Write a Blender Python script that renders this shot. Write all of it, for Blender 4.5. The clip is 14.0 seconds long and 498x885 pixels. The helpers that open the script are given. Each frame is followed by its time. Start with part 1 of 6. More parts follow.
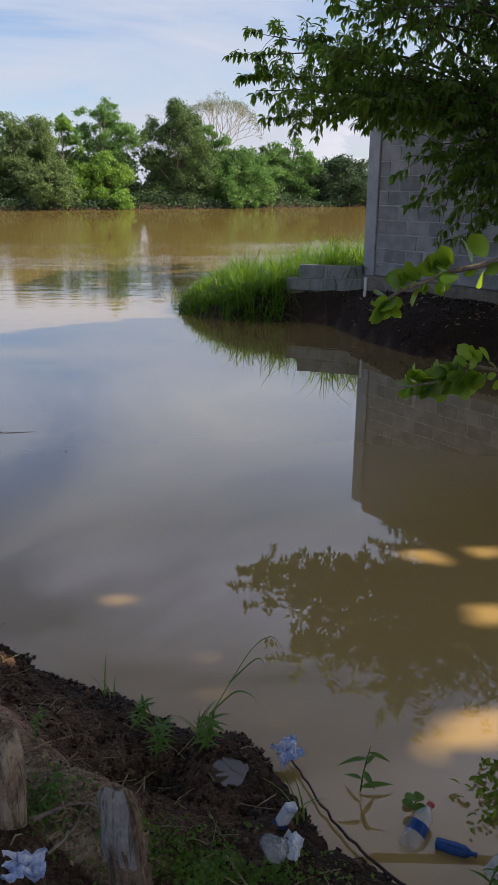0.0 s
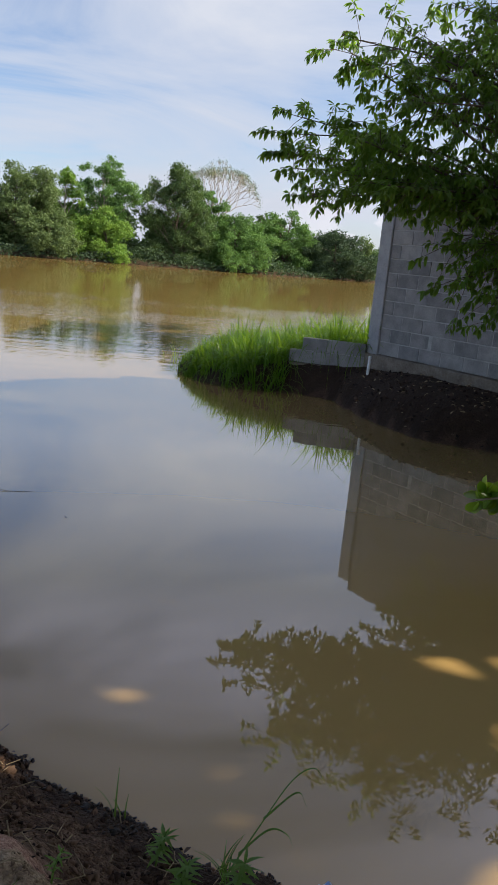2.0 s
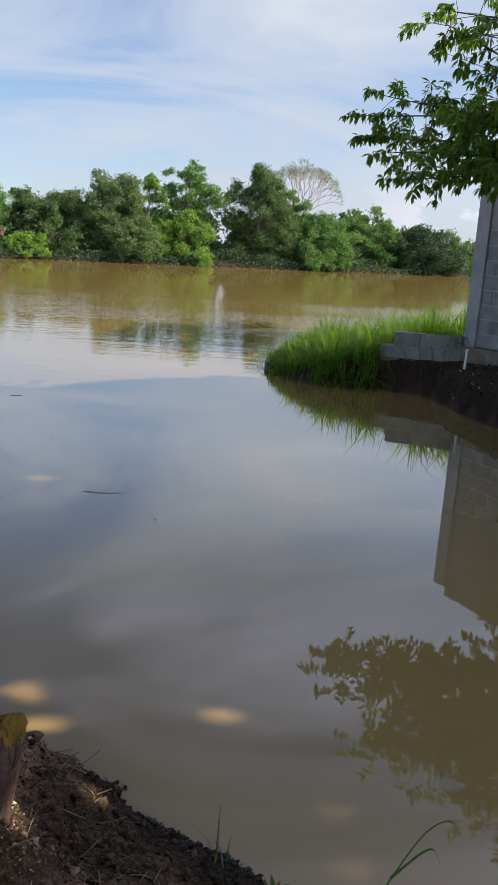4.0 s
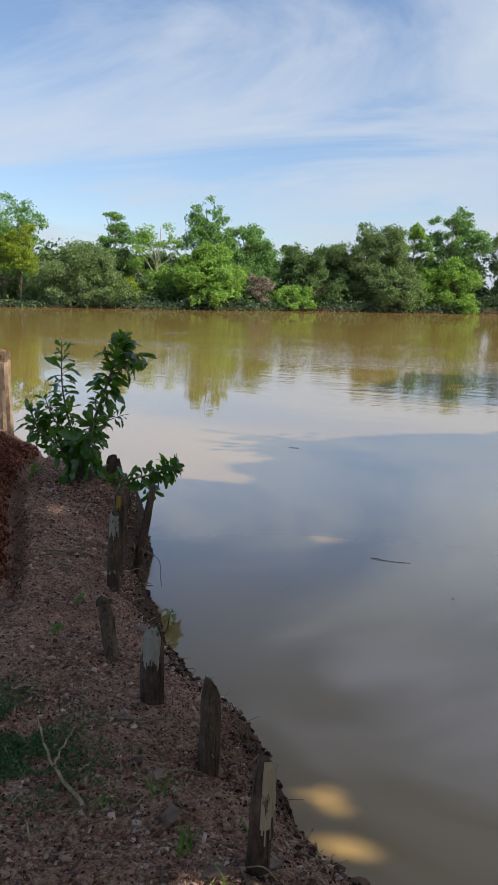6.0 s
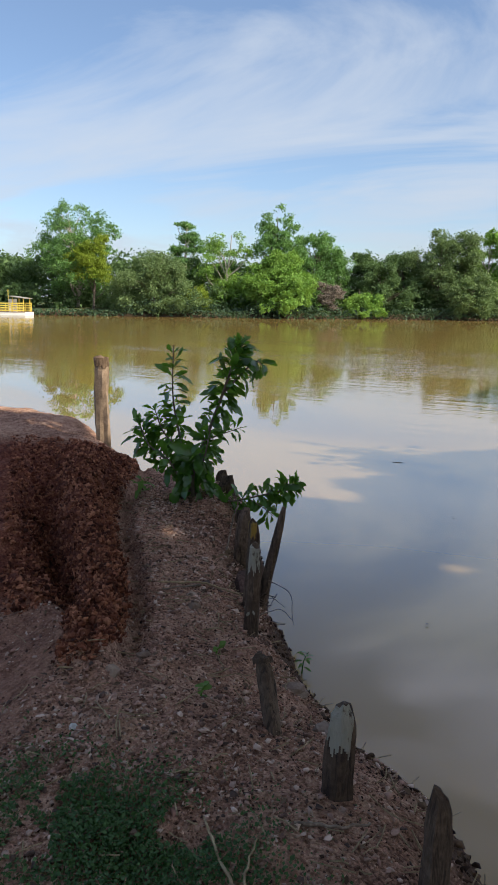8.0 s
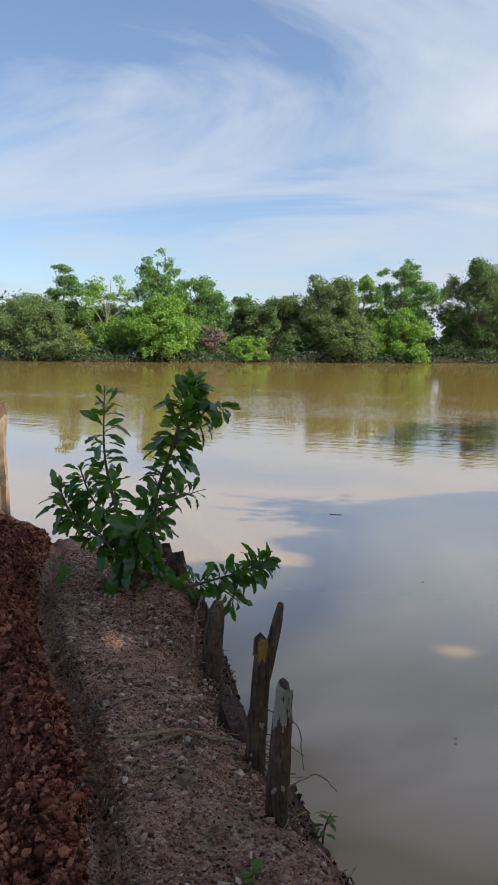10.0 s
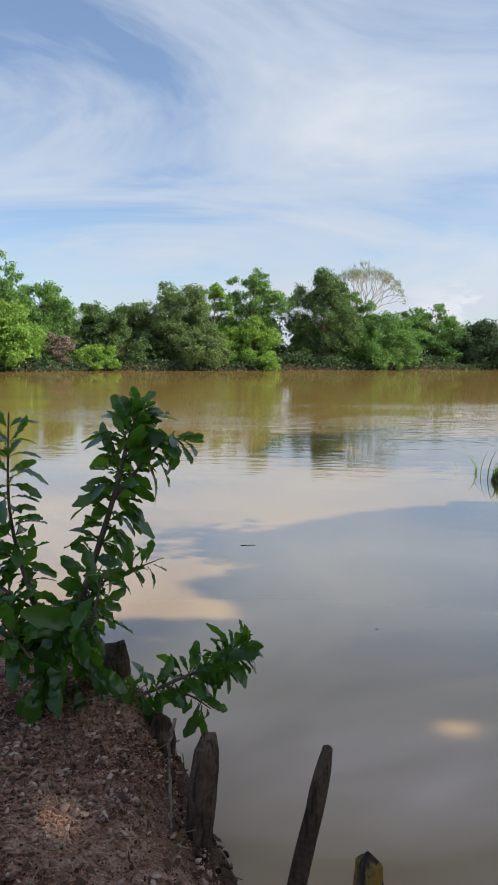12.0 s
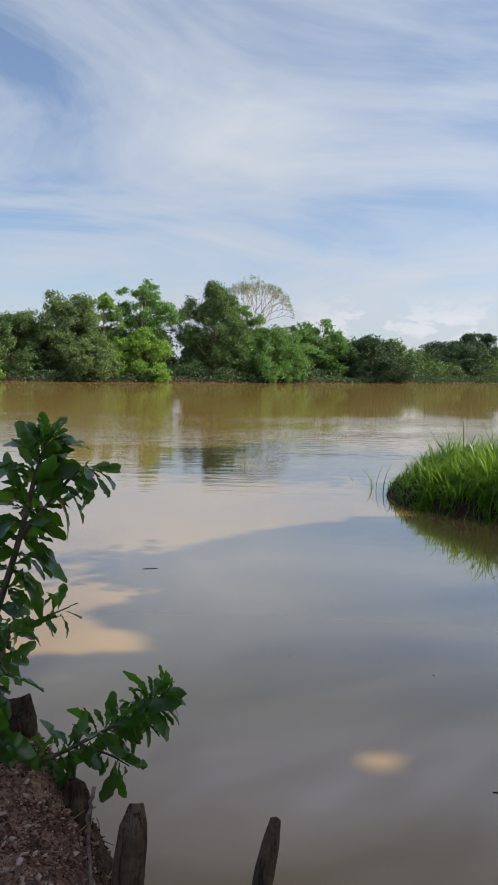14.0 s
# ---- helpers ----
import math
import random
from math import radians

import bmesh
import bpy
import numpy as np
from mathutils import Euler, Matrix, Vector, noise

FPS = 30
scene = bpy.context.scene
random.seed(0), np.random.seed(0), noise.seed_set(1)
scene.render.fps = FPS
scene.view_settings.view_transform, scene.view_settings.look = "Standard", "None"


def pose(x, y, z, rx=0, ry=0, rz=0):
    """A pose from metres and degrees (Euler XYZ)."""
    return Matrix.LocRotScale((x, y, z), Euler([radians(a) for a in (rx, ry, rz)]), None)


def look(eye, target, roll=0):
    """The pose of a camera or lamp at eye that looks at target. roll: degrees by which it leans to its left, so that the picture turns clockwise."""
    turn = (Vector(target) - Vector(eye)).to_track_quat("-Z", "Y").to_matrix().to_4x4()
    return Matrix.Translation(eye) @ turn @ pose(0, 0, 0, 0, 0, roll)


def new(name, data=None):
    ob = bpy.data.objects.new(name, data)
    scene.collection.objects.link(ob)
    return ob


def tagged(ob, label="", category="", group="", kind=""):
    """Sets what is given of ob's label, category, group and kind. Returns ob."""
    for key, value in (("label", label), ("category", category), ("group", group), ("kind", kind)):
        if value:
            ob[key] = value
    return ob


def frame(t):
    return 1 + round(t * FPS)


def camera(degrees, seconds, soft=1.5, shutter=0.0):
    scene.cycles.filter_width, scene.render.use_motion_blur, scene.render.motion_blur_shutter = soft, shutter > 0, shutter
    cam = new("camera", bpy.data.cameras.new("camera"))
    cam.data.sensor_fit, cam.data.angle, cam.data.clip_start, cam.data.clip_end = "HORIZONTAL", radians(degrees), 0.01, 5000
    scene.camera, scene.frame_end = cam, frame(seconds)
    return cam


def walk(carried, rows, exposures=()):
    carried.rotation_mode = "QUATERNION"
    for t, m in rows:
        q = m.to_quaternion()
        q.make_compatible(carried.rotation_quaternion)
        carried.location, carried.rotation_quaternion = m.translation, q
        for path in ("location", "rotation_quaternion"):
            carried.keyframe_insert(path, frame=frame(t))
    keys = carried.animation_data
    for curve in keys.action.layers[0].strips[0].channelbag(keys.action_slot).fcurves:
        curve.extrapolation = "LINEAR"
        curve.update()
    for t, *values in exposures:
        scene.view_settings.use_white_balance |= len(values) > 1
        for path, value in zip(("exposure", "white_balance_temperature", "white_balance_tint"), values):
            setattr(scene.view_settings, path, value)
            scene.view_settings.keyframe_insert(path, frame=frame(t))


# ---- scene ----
cam = camera(37.0, 14.0)
PATH = [
    (0, (0.125, 0.765, 1.952), (0.145, 2.66, 1.311), 0.2),
    (0.5, (-0.034, 0.896, 1.98), (0.055, 2.819, 1.435), 2.8),
    (1, (-0.151, 0.963, 1.974), (-0.023, 2.898, 1.484), 5.3),
    (1.5, (-0.173, 1.002, 1.995), (-0.1, 2.943, 1.52), 5.2),
    (2, (-0.154, 1.009, 2.007), (-0.074, 2.948, 1.524), 5.2),
    (2.2, (-0.154, 1.026, 1.994), (-0.07, 2.964, 1.509), 5.2),
    (4.3, (-0.256, 1.375, 1.911), (-0.513, 3.294, 1.412), 2.4),
    (4.5, (-0.27, 1.422, 1.921), (-0.624, 3.328, 1.429), 2.2),
    (5, (-0.395, 1.546, 1.899), (-0.917, 3.421, 1.439), 2.1),
    (5.5, (-0.562, 1.599, 1.913), (-1.206, 3.445, 1.49), 1.5),
    (6, (-0.63, 1.639, 1.921), (-1.43, 3.428, 1.523), 1.1),
    (6.5, (-0.633, 1.722, 1.923), (-1.592, 3.43, 1.519), 1.1),
    (7, (-0.683, 1.77, 1.917), (-1.707, 3.44, 1.515), 1.2),
    (7.2, (-0.778, 1.806, 1.889), (-1.795, 3.481, 1.489), 1.1),
    (9.3, (-1.86, 2.315, 1.819), (-2.683, 4.112, 1.515), 0.1),
    (9.5, (-1.927, 2.412, 1.79), (-2.73, 4.221, 1.506), -0.1),
    (10, (-2.104, 2.724, 1.761), (-2.781, 4.588, 1.501), 0.6),
    (10.5, (-2.369, 2.954, 1.755), (-2.807, 4.889, 1.498), 1.9),
    (11, (-2.578, 3.162, 1.742), (-2.965, 5.106, 1.473), 1.3),
    (11.5, (-2.713, 3.443, 1.758), (-3.118, 5.383, 1.487), 0.3),
    (12, (-2.876, 3.584, 1.759), (-3.164, 5.549, 1.523), 0.4),
    (12.5, (-3.025, 3.699, 1.779), (-3.146, 5.685, 1.581), 0.2),
    (13, (-3.019, 3.778, 1.785), (-3.102, 5.768, 1.607), 0.8),
    (13.5, (-3.015, 3.784, 1.787), (-3.062, 5.775, 1.603), 1.3),
    (14, (-3.013, 3.775, 1.796), (-3.008, 5.765, 1.595), 1.1),
]
walk(cam, [(t, look(eye, target, roll)) for t, eye, target, roll in PATH],
     exposures=[(0, 0.54, 6700, 17), (0.5, 0.46, 6700, 16), (1, 0.47, 6650, 15), (1.5, 0.47, 6650, 15), (2, 0.57, 6650, 15), (4.5, 0.56, 6520, 12), (6.5, 0.53, 6520, 11), (9.5, 0.58, 6520, 11), (11.3, 0.5, 6620, 11), (12.0, 0.56, 6620, 11), (12.4, 0.44, 6620, 11), (12.9, 0.38, 6620, 12), (14, 0.4, 6650, 12)])
# ---- light ----
SUN_UP = 38.5
SUN_DIR = Vector((math.cos(radians(SUN_UP)), -0.03, math.sin(radians(SUN_UP)))).normalized()
sun = new("sun", bpy.data.lights.new("sun", "SUN"))
sun.data.energy, sun.data.angle, sun.data.color = 5.0, radians(0.55), (1.0, 0.92, 0.75)
sun.matrix_world = look((40, 0, 30), Vector((40, 0, 30)) - SUN_DIR)


def link(nt, a, b):
    nt.links.new(a, b)


def node(nt, kind, **values):
    n = nt.nodes.new(kind)
    for key, value in values.items():
        n.inputs[key.replace("_", " ")].default_value = value
    return n


def ramp(nt, fac, *stops):
    r = nt.nodes.new("ShaderNodeValToRGB")
    els = r.color_ramp.elements
    while len(els) < len(stops):
        els.new(0.5)
    for e, (pos, col) in zip(els, stops):
        e.position = pos
        e.color = (*col, 1) if len(col) == 3 else col
    nt.links.new(fac, r.inputs["Fac"])
    return r.outputs["Color"]


def math_node(nt, op, a, b=0.0, clamp=False):
    m = nt.nodes.new("ShaderNodeMath")
    m.operation, m.use_clamp = op, clamp
    for k, v in enumerate((a, b)):
        if isinstance(v, (int, float)):
            m.inputs[k].default_value = v
        else:
            nt.links.new(v, m.inputs[k])
    return m.outputs[0]


def mix(nt, fac, a, b):
    m = nt.nodes.new("ShaderNodeMix")
    m.data_type = "RGBA"
    for sock, v in ((m.inputs["Factor"], fac), (m.inputs["A"], a), (m.inputs["B"], b)):
        if isinstance(v, (int, float)):
            sock.default_value = v
        elif isinstance(v, tuple):
            sock.default_value = (*v, 1)
        else:
            nt.links.new(v, sock)
    return m.outputs["Result"]


def noise_tex(nt, vec, scale, detail=4.0, rough=0.55, distort=0.0):
    n = node(nt, "ShaderNodeTexNoise", Scale=scale, Detail=detail, Roughness=rough, Distortion=distort)
    nt.links.new(vec, n.inputs["Vector"])
    return n.outputs["Fac"]


def mapped(nt, vec, scale=(1, 1, 1), rot=(0, 0, 0), loc=(0, 0, 0)):
    m = nt.nodes.new("ShaderNodeMapping")
    m.inputs["Scale"].default_value, m.inputs["Rotation"].default_value, m.inputs["Location"].default_value = scale, rot, loc
    nt.links.new(vec, m.inputs["Vector"])
    return m.outputs["Vector"]


world = bpy.data.worlds.new("sky")
scene.world = world
world.use_nodes = True
nt = world.node_tree
nt.nodes.clear()
sky = nt.nodes.new("ShaderNodeTexSky")
sky.sky_type, sky.sun_disc = "NISHITA", False
sky.sun_elevation, sky.sun_rotation = radians(SUN_UP), radians(91.7)
sky.air_density, sky.dust_density, sky.ozone_density = 0.8, 0.9, 1.5
tc = nt.nodes.new("ShaderNodeTexCoord")
sep = nt.nodes.new("ShaderNodeSeparateXYZ")
link(nt, tc.outputs["Generated"], sep.inputs[0])
up = math_node(nt, "MAXIMUM", sep.outputs["Z"], 0.0)
den = math_node(nt, "ADD", up, 0.16)
flat = nt.nodes.new("ShaderNodeCombineXYZ")
link(nt, math_node(nt, "DIVIDE", sep.outputs["X"], den), flat.inputs["X"])
link(nt, math_node(nt, "DIVIDE", sep.outputs["Y"], den), flat.inputs["Y"])
wisp = noise_tex(nt, mapped(nt, flat.outputs[0], (0.95, 1.4, 1), (0, 0, radians(-28)), (3.1, 1.7, 0)), 0.6, 8, 0.57, 1.5)
veil = noise_tex(nt, mapped(nt, flat.outputs[0], (1, 1, 1), (0, 0, 0), (7.3, 2.2, 0)), 0.5, 4, 0.5, 0.4)
cover = math_node(nt, "ADD", math_node(nt, "MULTIPLY", wisp, 0.72), math_node(nt, "MULTIPLY", veil, 0.42))
cover = math_node(nt, "ADD", math_node(nt, "MULTIPLY", math_node(nt, "SUBTRACT", cover, 0.57), 1.7), 0.57)
haze = math_node(nt, "MULTIPLY", math_node(nt, "SUBTRACT", 0.34, up, True), 0.85)
cover = math_node(nt, "ADD", cover, haze)
# the veil thins out towards the west
west = ramp(nt, math_node(nt, "ADD", math_node(nt, "MULTIPLY", sep.outputs["X"], 0.5), 0.5), (0.2, (0, 0, 0)), (0.48, (1, 1, 1)))
cover = math_node(nt, "ADD", cover, math_node(nt, "SUBTRACT", math_node(nt, "MULTIPLY", west, 0.24), 0.2))
cloud = ramp(nt, cover, (0.46, (0.03, 0.03, 0.03)), (0.64, (0.5, 0.5, 0.5)), (0.92, (0.97, 0.97, 0.97)))
# small bright cumulus low over the far woods
puff = noise_tex(nt, mapped(nt, tc.outputs["Generated"], (1, 1, 2.2)), 15.0, 7, 0.62, 0.2)
band = math_node(nt, "MULTIPLY", ramp(nt, up, (0.0, (0, 0, 0)), (0.035, (1, 1, 1)), (0.065, (1, 1, 1)), (0.1, (0, 0, 0))), ramp(nt, sep.outputs["X"], (0.02, (0, 0, 0)), (0.14, (1, 1, 1))))
puffs = math_node(nt, "MULTIPLY", ramp(nt, puff, (0.47, (0, 0, 0)), (0.53, (0.75, 0.75, 0.75)), (0.62, (1, 1, 1))), band)
cloud_light = node(nt, "ShaderNodeRGB")
cloud_light.outputs[0].default_value = (3.28, 3.62, 4.02, 1)
# clouds brightened in a band above the view, to light water and shaded ground
cloud_boost = ramp(nt, up, (0.42, (1, 1, 1)), (0.51, (2.25, 2.25, 2.8)), (0.6, (2.25, 2.22, 2.7)), (0.76, (1.2, 1.12, 1.15)))
lit_cloud = nt.nodes.new("ShaderNodeMix")
lit_cloud.data_type, lit_cloud.blend_type = "RGBA", "MULTIPLY"
lit_cloud.inputs["Factor"].default_value = 1.0
link(nt, cloud_light.outputs[0], lit_cloud.inputs["A"])
sunward = ramp(nt, math_node(nt, "ADD", math_node(nt, "MULTIPLY", sep.outputs["X"], 0.5), 0.5), (0.5, (1, 1, 1)), (0.8, (1.2, 1.19, 1.17)))
over = nt.nodes.new("ShaderNodeMix")
over.data_type, over.blend_type = "RGBA", "MULTIPLY"
over.inputs["Factor"].default_value = 1.0
link(nt, cloud_boost, over.inputs["A"])
link(nt, sunward, over.inputs["B"])
link(nt, over.outputs["Result"], lit_cloud.inputs["B"])
clear = nt.nodes.new("ShaderNodeMix")
clear.data_type, clear.blend_type = "RGBA", "MULTIPLY"
clear.inputs["Factor"].default_value = 1.0
link(nt, sky.outputs[0], clear.inputs["A"])
clear.inputs["B"].default_value = (0.82, 0.84, 0.84, 1)
sky_col = mix(nt, cloud, clear.outputs["Result"], lit_cloud.outputs["Result"])
sky_col = mix(nt, math_node(nt, "MULTIPLY", puffs, 0.8), sky_col, (4.6, 4.7, 4.95))
low_haze = nt.nodes.new("ShaderNodeMix")
low_haze.data_type, low_haze.blend_type = "RGBA", "MULTIPLY"
low_haze.inputs["Factor"].default_value = 1.0
link(nt, sky_col, low_haze.inputs["A"])
link(nt, ramp(nt, up, (0.0, (0.82, 0.83, 0.86)), (0.2, (0.92, 0.92, 0.93)), (0.4, (1, 1, 1))), low_haze.inputs["B"])
sky_col = low_haze.outputs["Result"]
bg = node(nt, "ShaderNodeBackground", Strength=0.15)
link(nt, sky_col, bg.inputs["Color"])
link(nt, bg.outputs[0], nt.nodes.new("ShaderNodeOutputWorld").inputs[0])


# ---- materials ----
def surface(name, colours, scale=4.0, rough=0.8, bump=0.3, grain=40.0, random_tint=0.0, metallic=0.0, depth=0.01, specular=0.35):
    """A mottled surface: a broad and a fine pattern of colour, and fine relief."""
    m = bpy.data.materials.new(name)
    m.use_nodes = True
    nt = m.node_tree
    p = nt.nodes["Principled BSDF"]
    p.inputs["Roughness"].default_value, p.inputs["Metallic"].default_value = rough, metallic
    p.inputs["Specular IOR Level"].default_value = specular
    pos = nt.nodes.new("ShaderNodeNewGeometry").outputs["Position"]
    broad, fine = noise_tex(nt, pos, scale, 5), noise_tex(nt, pos, grain, 3)
    fac = math_node(nt, "ADD", math_node(nt, "MULTIPLY", broad, 0.65), math_node(nt, "MULTIPLY", fine, 0.35))
    if random_tint:
        rnd = nt.nodes.new("ShaderNodeObjectInfo").outputs["Random"]
        fac = math_node(nt, "ADD", fac, math_node(nt, "MULTIPLY", math_node(nt, "SUBTRACT", rnd, 0.5), random_tint))
    stops = [(0.3 + 0.4 * k / max(1, len(colours) - 1), c) for k, c in enumerate(colours)]
    link(nt, ramp(nt, fac, *stops), p.inputs["Base Color"])
    if bump:
        b = node(nt, "ShaderNodeBump", Strength=bump, Distance=depth)
        link(nt, math_node(nt, "ADD", fine, broad), b.inputs["Height"])
        link(nt, b.outputs[0], p.inputs["Normal"])
    return m


def leaf_material(name, dark, light, glow, through_light=0.35, rough=0.6, per_object=False, specular=0.2):
    m = bpy.data.materials.new(name)
    m.use_nodes = True
    nt = m.node_tree
    p = nt.nodes["Principled BSDF"]
    p.inputs["Roughness"].default_value, p.inputs["Specular IOR Level"].default_value = rough, specular
    if per_object:
        rnd = nt.nodes.new("ShaderNodeObjectInfo").outputs["Random"]
    else:
        rnd = nt.nodes.new("ShaderNodeNewGeometry").outputs["Random Per Island"]
    pos = nt.nodes.new("ShaderNodeNewGeometry").outputs["Position"]
    fac = math_node(nt, "ADD", math_node(nt, "MULTIPLY", rnd, 0.6), math_node(nt, "MULTIPLY", noise_tex(nt, pos, 0.6, 3), 0.5))
    link(nt, ramp(nt, fac, (0.25, dark), (0.85, light)), p.inputs["Base Color"])
    t = nt.nodes.new("ShaderNodeBsdfTranslucent")
    link(nt, mix(nt, rnd, glow, tuple(0.75 * v for v in glow)), t.inputs["Color"])
    mx = nt.nodes.new("ShaderNodeMixShader")
    mx.inputs[0].default_value = through_light
    link(nt, p.outputs[0], mx.inputs[1])
    link(nt, t.outputs[0], mx.inputs[2])
    link(nt, mx.outputs[0], nt.nodes["Material Output"].inputs["Surface"])
    return m


def glassy(name, colour, rough=0.12, alpha=0.45):
    m = bpy.data.materials.new(name)
    m.use_nodes = True
    p = m.node_tree.nodes["Principled BSDF"]
    p.inputs["Base Color"].default_value = (*colour, 1)
    p.inputs["Roughness"].default_value, p.inputs["Alpha"].default_value = rough, alpha
    return m


def ground_material():
    m = bpy.data.materials.new("earth")
    m.use_nodes = True
    nt = m.node_tree
    p = nt.nodes["Principled BSDF"]
    pos = nt.nodes.new("ShaderNodeNewGeometry").outputs["Position"]

    def zone(name):
        a = nt.nodes.new("ShaderNodeAttribute")
        a.attribute_name = name
        return a.outputs["Fac"]
    broad, mid, fine = noise_tex(nt, pos, 2.2, 6), noise_tex(nt, pos, 14, 5), noise_tex(nt, pos, 90, 3)
    big, small = node(nt, "ShaderNodeTexVoronoi", Scale=42.0), node(nt, "ShaderNodeTexVoronoi", Scale=105.0)
    for v in (big, small):
        bent = nt.nodes.new("ShaderNodeVectorMath")
        bent.operation = "ADD"
        wob = nt.nodes.new("ShaderNodeTexNoise")
        wob.inputs["Scale"].default_value = 60.0
        small_wob = nt.nodes.new("ShaderNodeVectorMath")
        small_wob.operation = "SCALE"
        small_wob.inputs["Scale"].default_value = 0.018
        link(nt, pos, wob.inputs["Vector"])
        link(nt, wob.outputs["Color"], small_wob.inputs[0])
        link(nt, pos, bent.inputs[0])
        link(nt, small_wob.outputs[0], bent.inputs[1])
        link(nt, bent.outputs[0], v.inputs["Vector"])
    shade = []
    for v in (big, small):
        one = nt.nodes.new("ShaderNodeSeparateXYZ")
        link(nt, v.outputs["Color"], one.inputs[0])
        shade.append(one.outputs["X"])
    stones = math_node(nt, "ADD", math_node(nt, "MULTIPLY", shade[0], 0.5), math_node(nt, "MULTIPLY", shade[1], 0.5))
    fac = math_node(nt, "ADD", math_node(nt, "MULTIPLY", broad, 0.35), math_node(nt, "ADD", math_node(nt, "MULTIPLY", mid, 0.25), math_node(nt, "MULTIPLY", fine, 0.2)))
    fac = math_node(nt, "ADD", fac, math_node(nt, "MULTIPLY", stones, 0.2))
    gravel = ramp(nt, fac, (0.38, (0.13, 0.066, 0.045)), (0.5, (0.42, 0.232, 0.158)), (0.62, (0.64, 0.42, 0.3)))
    clay = ramp(nt, fac, (0.36, (0.05, 0.015, 0.01)), (0.5, (0.17, 0.052, 0.032)), (0.64, (0.33, 0.135, 0.082)))
    loam = ramp(nt, fac, (0.36, (0.024, 0.014, 0.009)), (0.5, (0.11, 0.064, 0.04)), (0.64, (0.27, 0.172, 0.107)))
    turf = ramp(nt, fac, (0.36, (0.02, 0.042, 0.012)), (0.64, (0.07, 0.12, 0.03)))
    soft = math_node(nt, "ADD", zone("clay"), math_node(nt, "MULTIPLY", math_node(nt, "SUBTRACT", mid, 0.5), 0.7), True)
    col = mix(nt, ramp(nt, soft, (0.35, (0, 0, 0)), (0.65, (1, 1, 1))), gravel, clay)
    dark = math_node(nt, "ADD", zone("loam"), math_node(nt, "MULTIPLY", math_node(nt, "SUBTRACT", mid, 0.5), 0.6), True)
    col = mix(nt, ramp(nt, dark, (0.35, (0, 0, 0)), (0.65, (1, 1, 1))), col, loam)
    dusty = ramp(nt, fac, (0.38, (0.19, 0.085, 0.053)), (0.62, (0.42, 0.222, 0.15)))
    col = mix(nt, math_node(nt, "MULTIPLY", zone("dust"), 0.85), col, dusty)
    bare = ramp(nt, fac, (0.36, (0.12, 0.075, 0.044)), (0.5, (0.38, 0.275, 0.17)), (0.64, (0.58, 0.44, 0.29)))
    edge = math_node(nt, "ADD", zone("pale"), math_node(nt, "MULTIPLY", math_node(nt, "SUBTRACT", mid, 0.5), 0.8), True)
    col = mix(nt, ramp(nt, edge, (0.35, (0, 0, 0)), (0.6, (1, 1, 1))), col, bare)
    col = mix(nt, zone("turf"), col, turf)
    # soaked soil along the waterline; painted shade on the bank under the wall
    col = mix(nt, math_node(nt, "MULTIPLY", zone("wet_shaded"), 0.84), col, (0.032, 0.018, 0.011))
    link(nt, col, p.inputs["Base Color"])
    link(nt, math_node(nt, "SUBTRACT", 0.9, math_node(nt, "MULTIPLY", zone("wet_shaded"), 0.12)), p.inputs["Roughness"])
    p.inputs["Specular IOR Level"].default_value = 0.2
    b = node(nt, "ShaderNodeBump", Strength=1.0, Distance=0.022)
    lumps = math_node(nt, "ADD", math_node(nt, "MULTIPLY", big.outputs["Distance"], -1.1), math_node(nt, "MULTIPLY", small.outputs["Distance"], -0.7))
    link(nt, math_node(nt, "ADD", math_node(nt, "ADD", mid, math_node(nt, "MULTIPLY", fine, 0.5)), lumps), b.inputs["Height"])
    link(nt, b.outputs[0], p.inputs["Normal"])
    return m


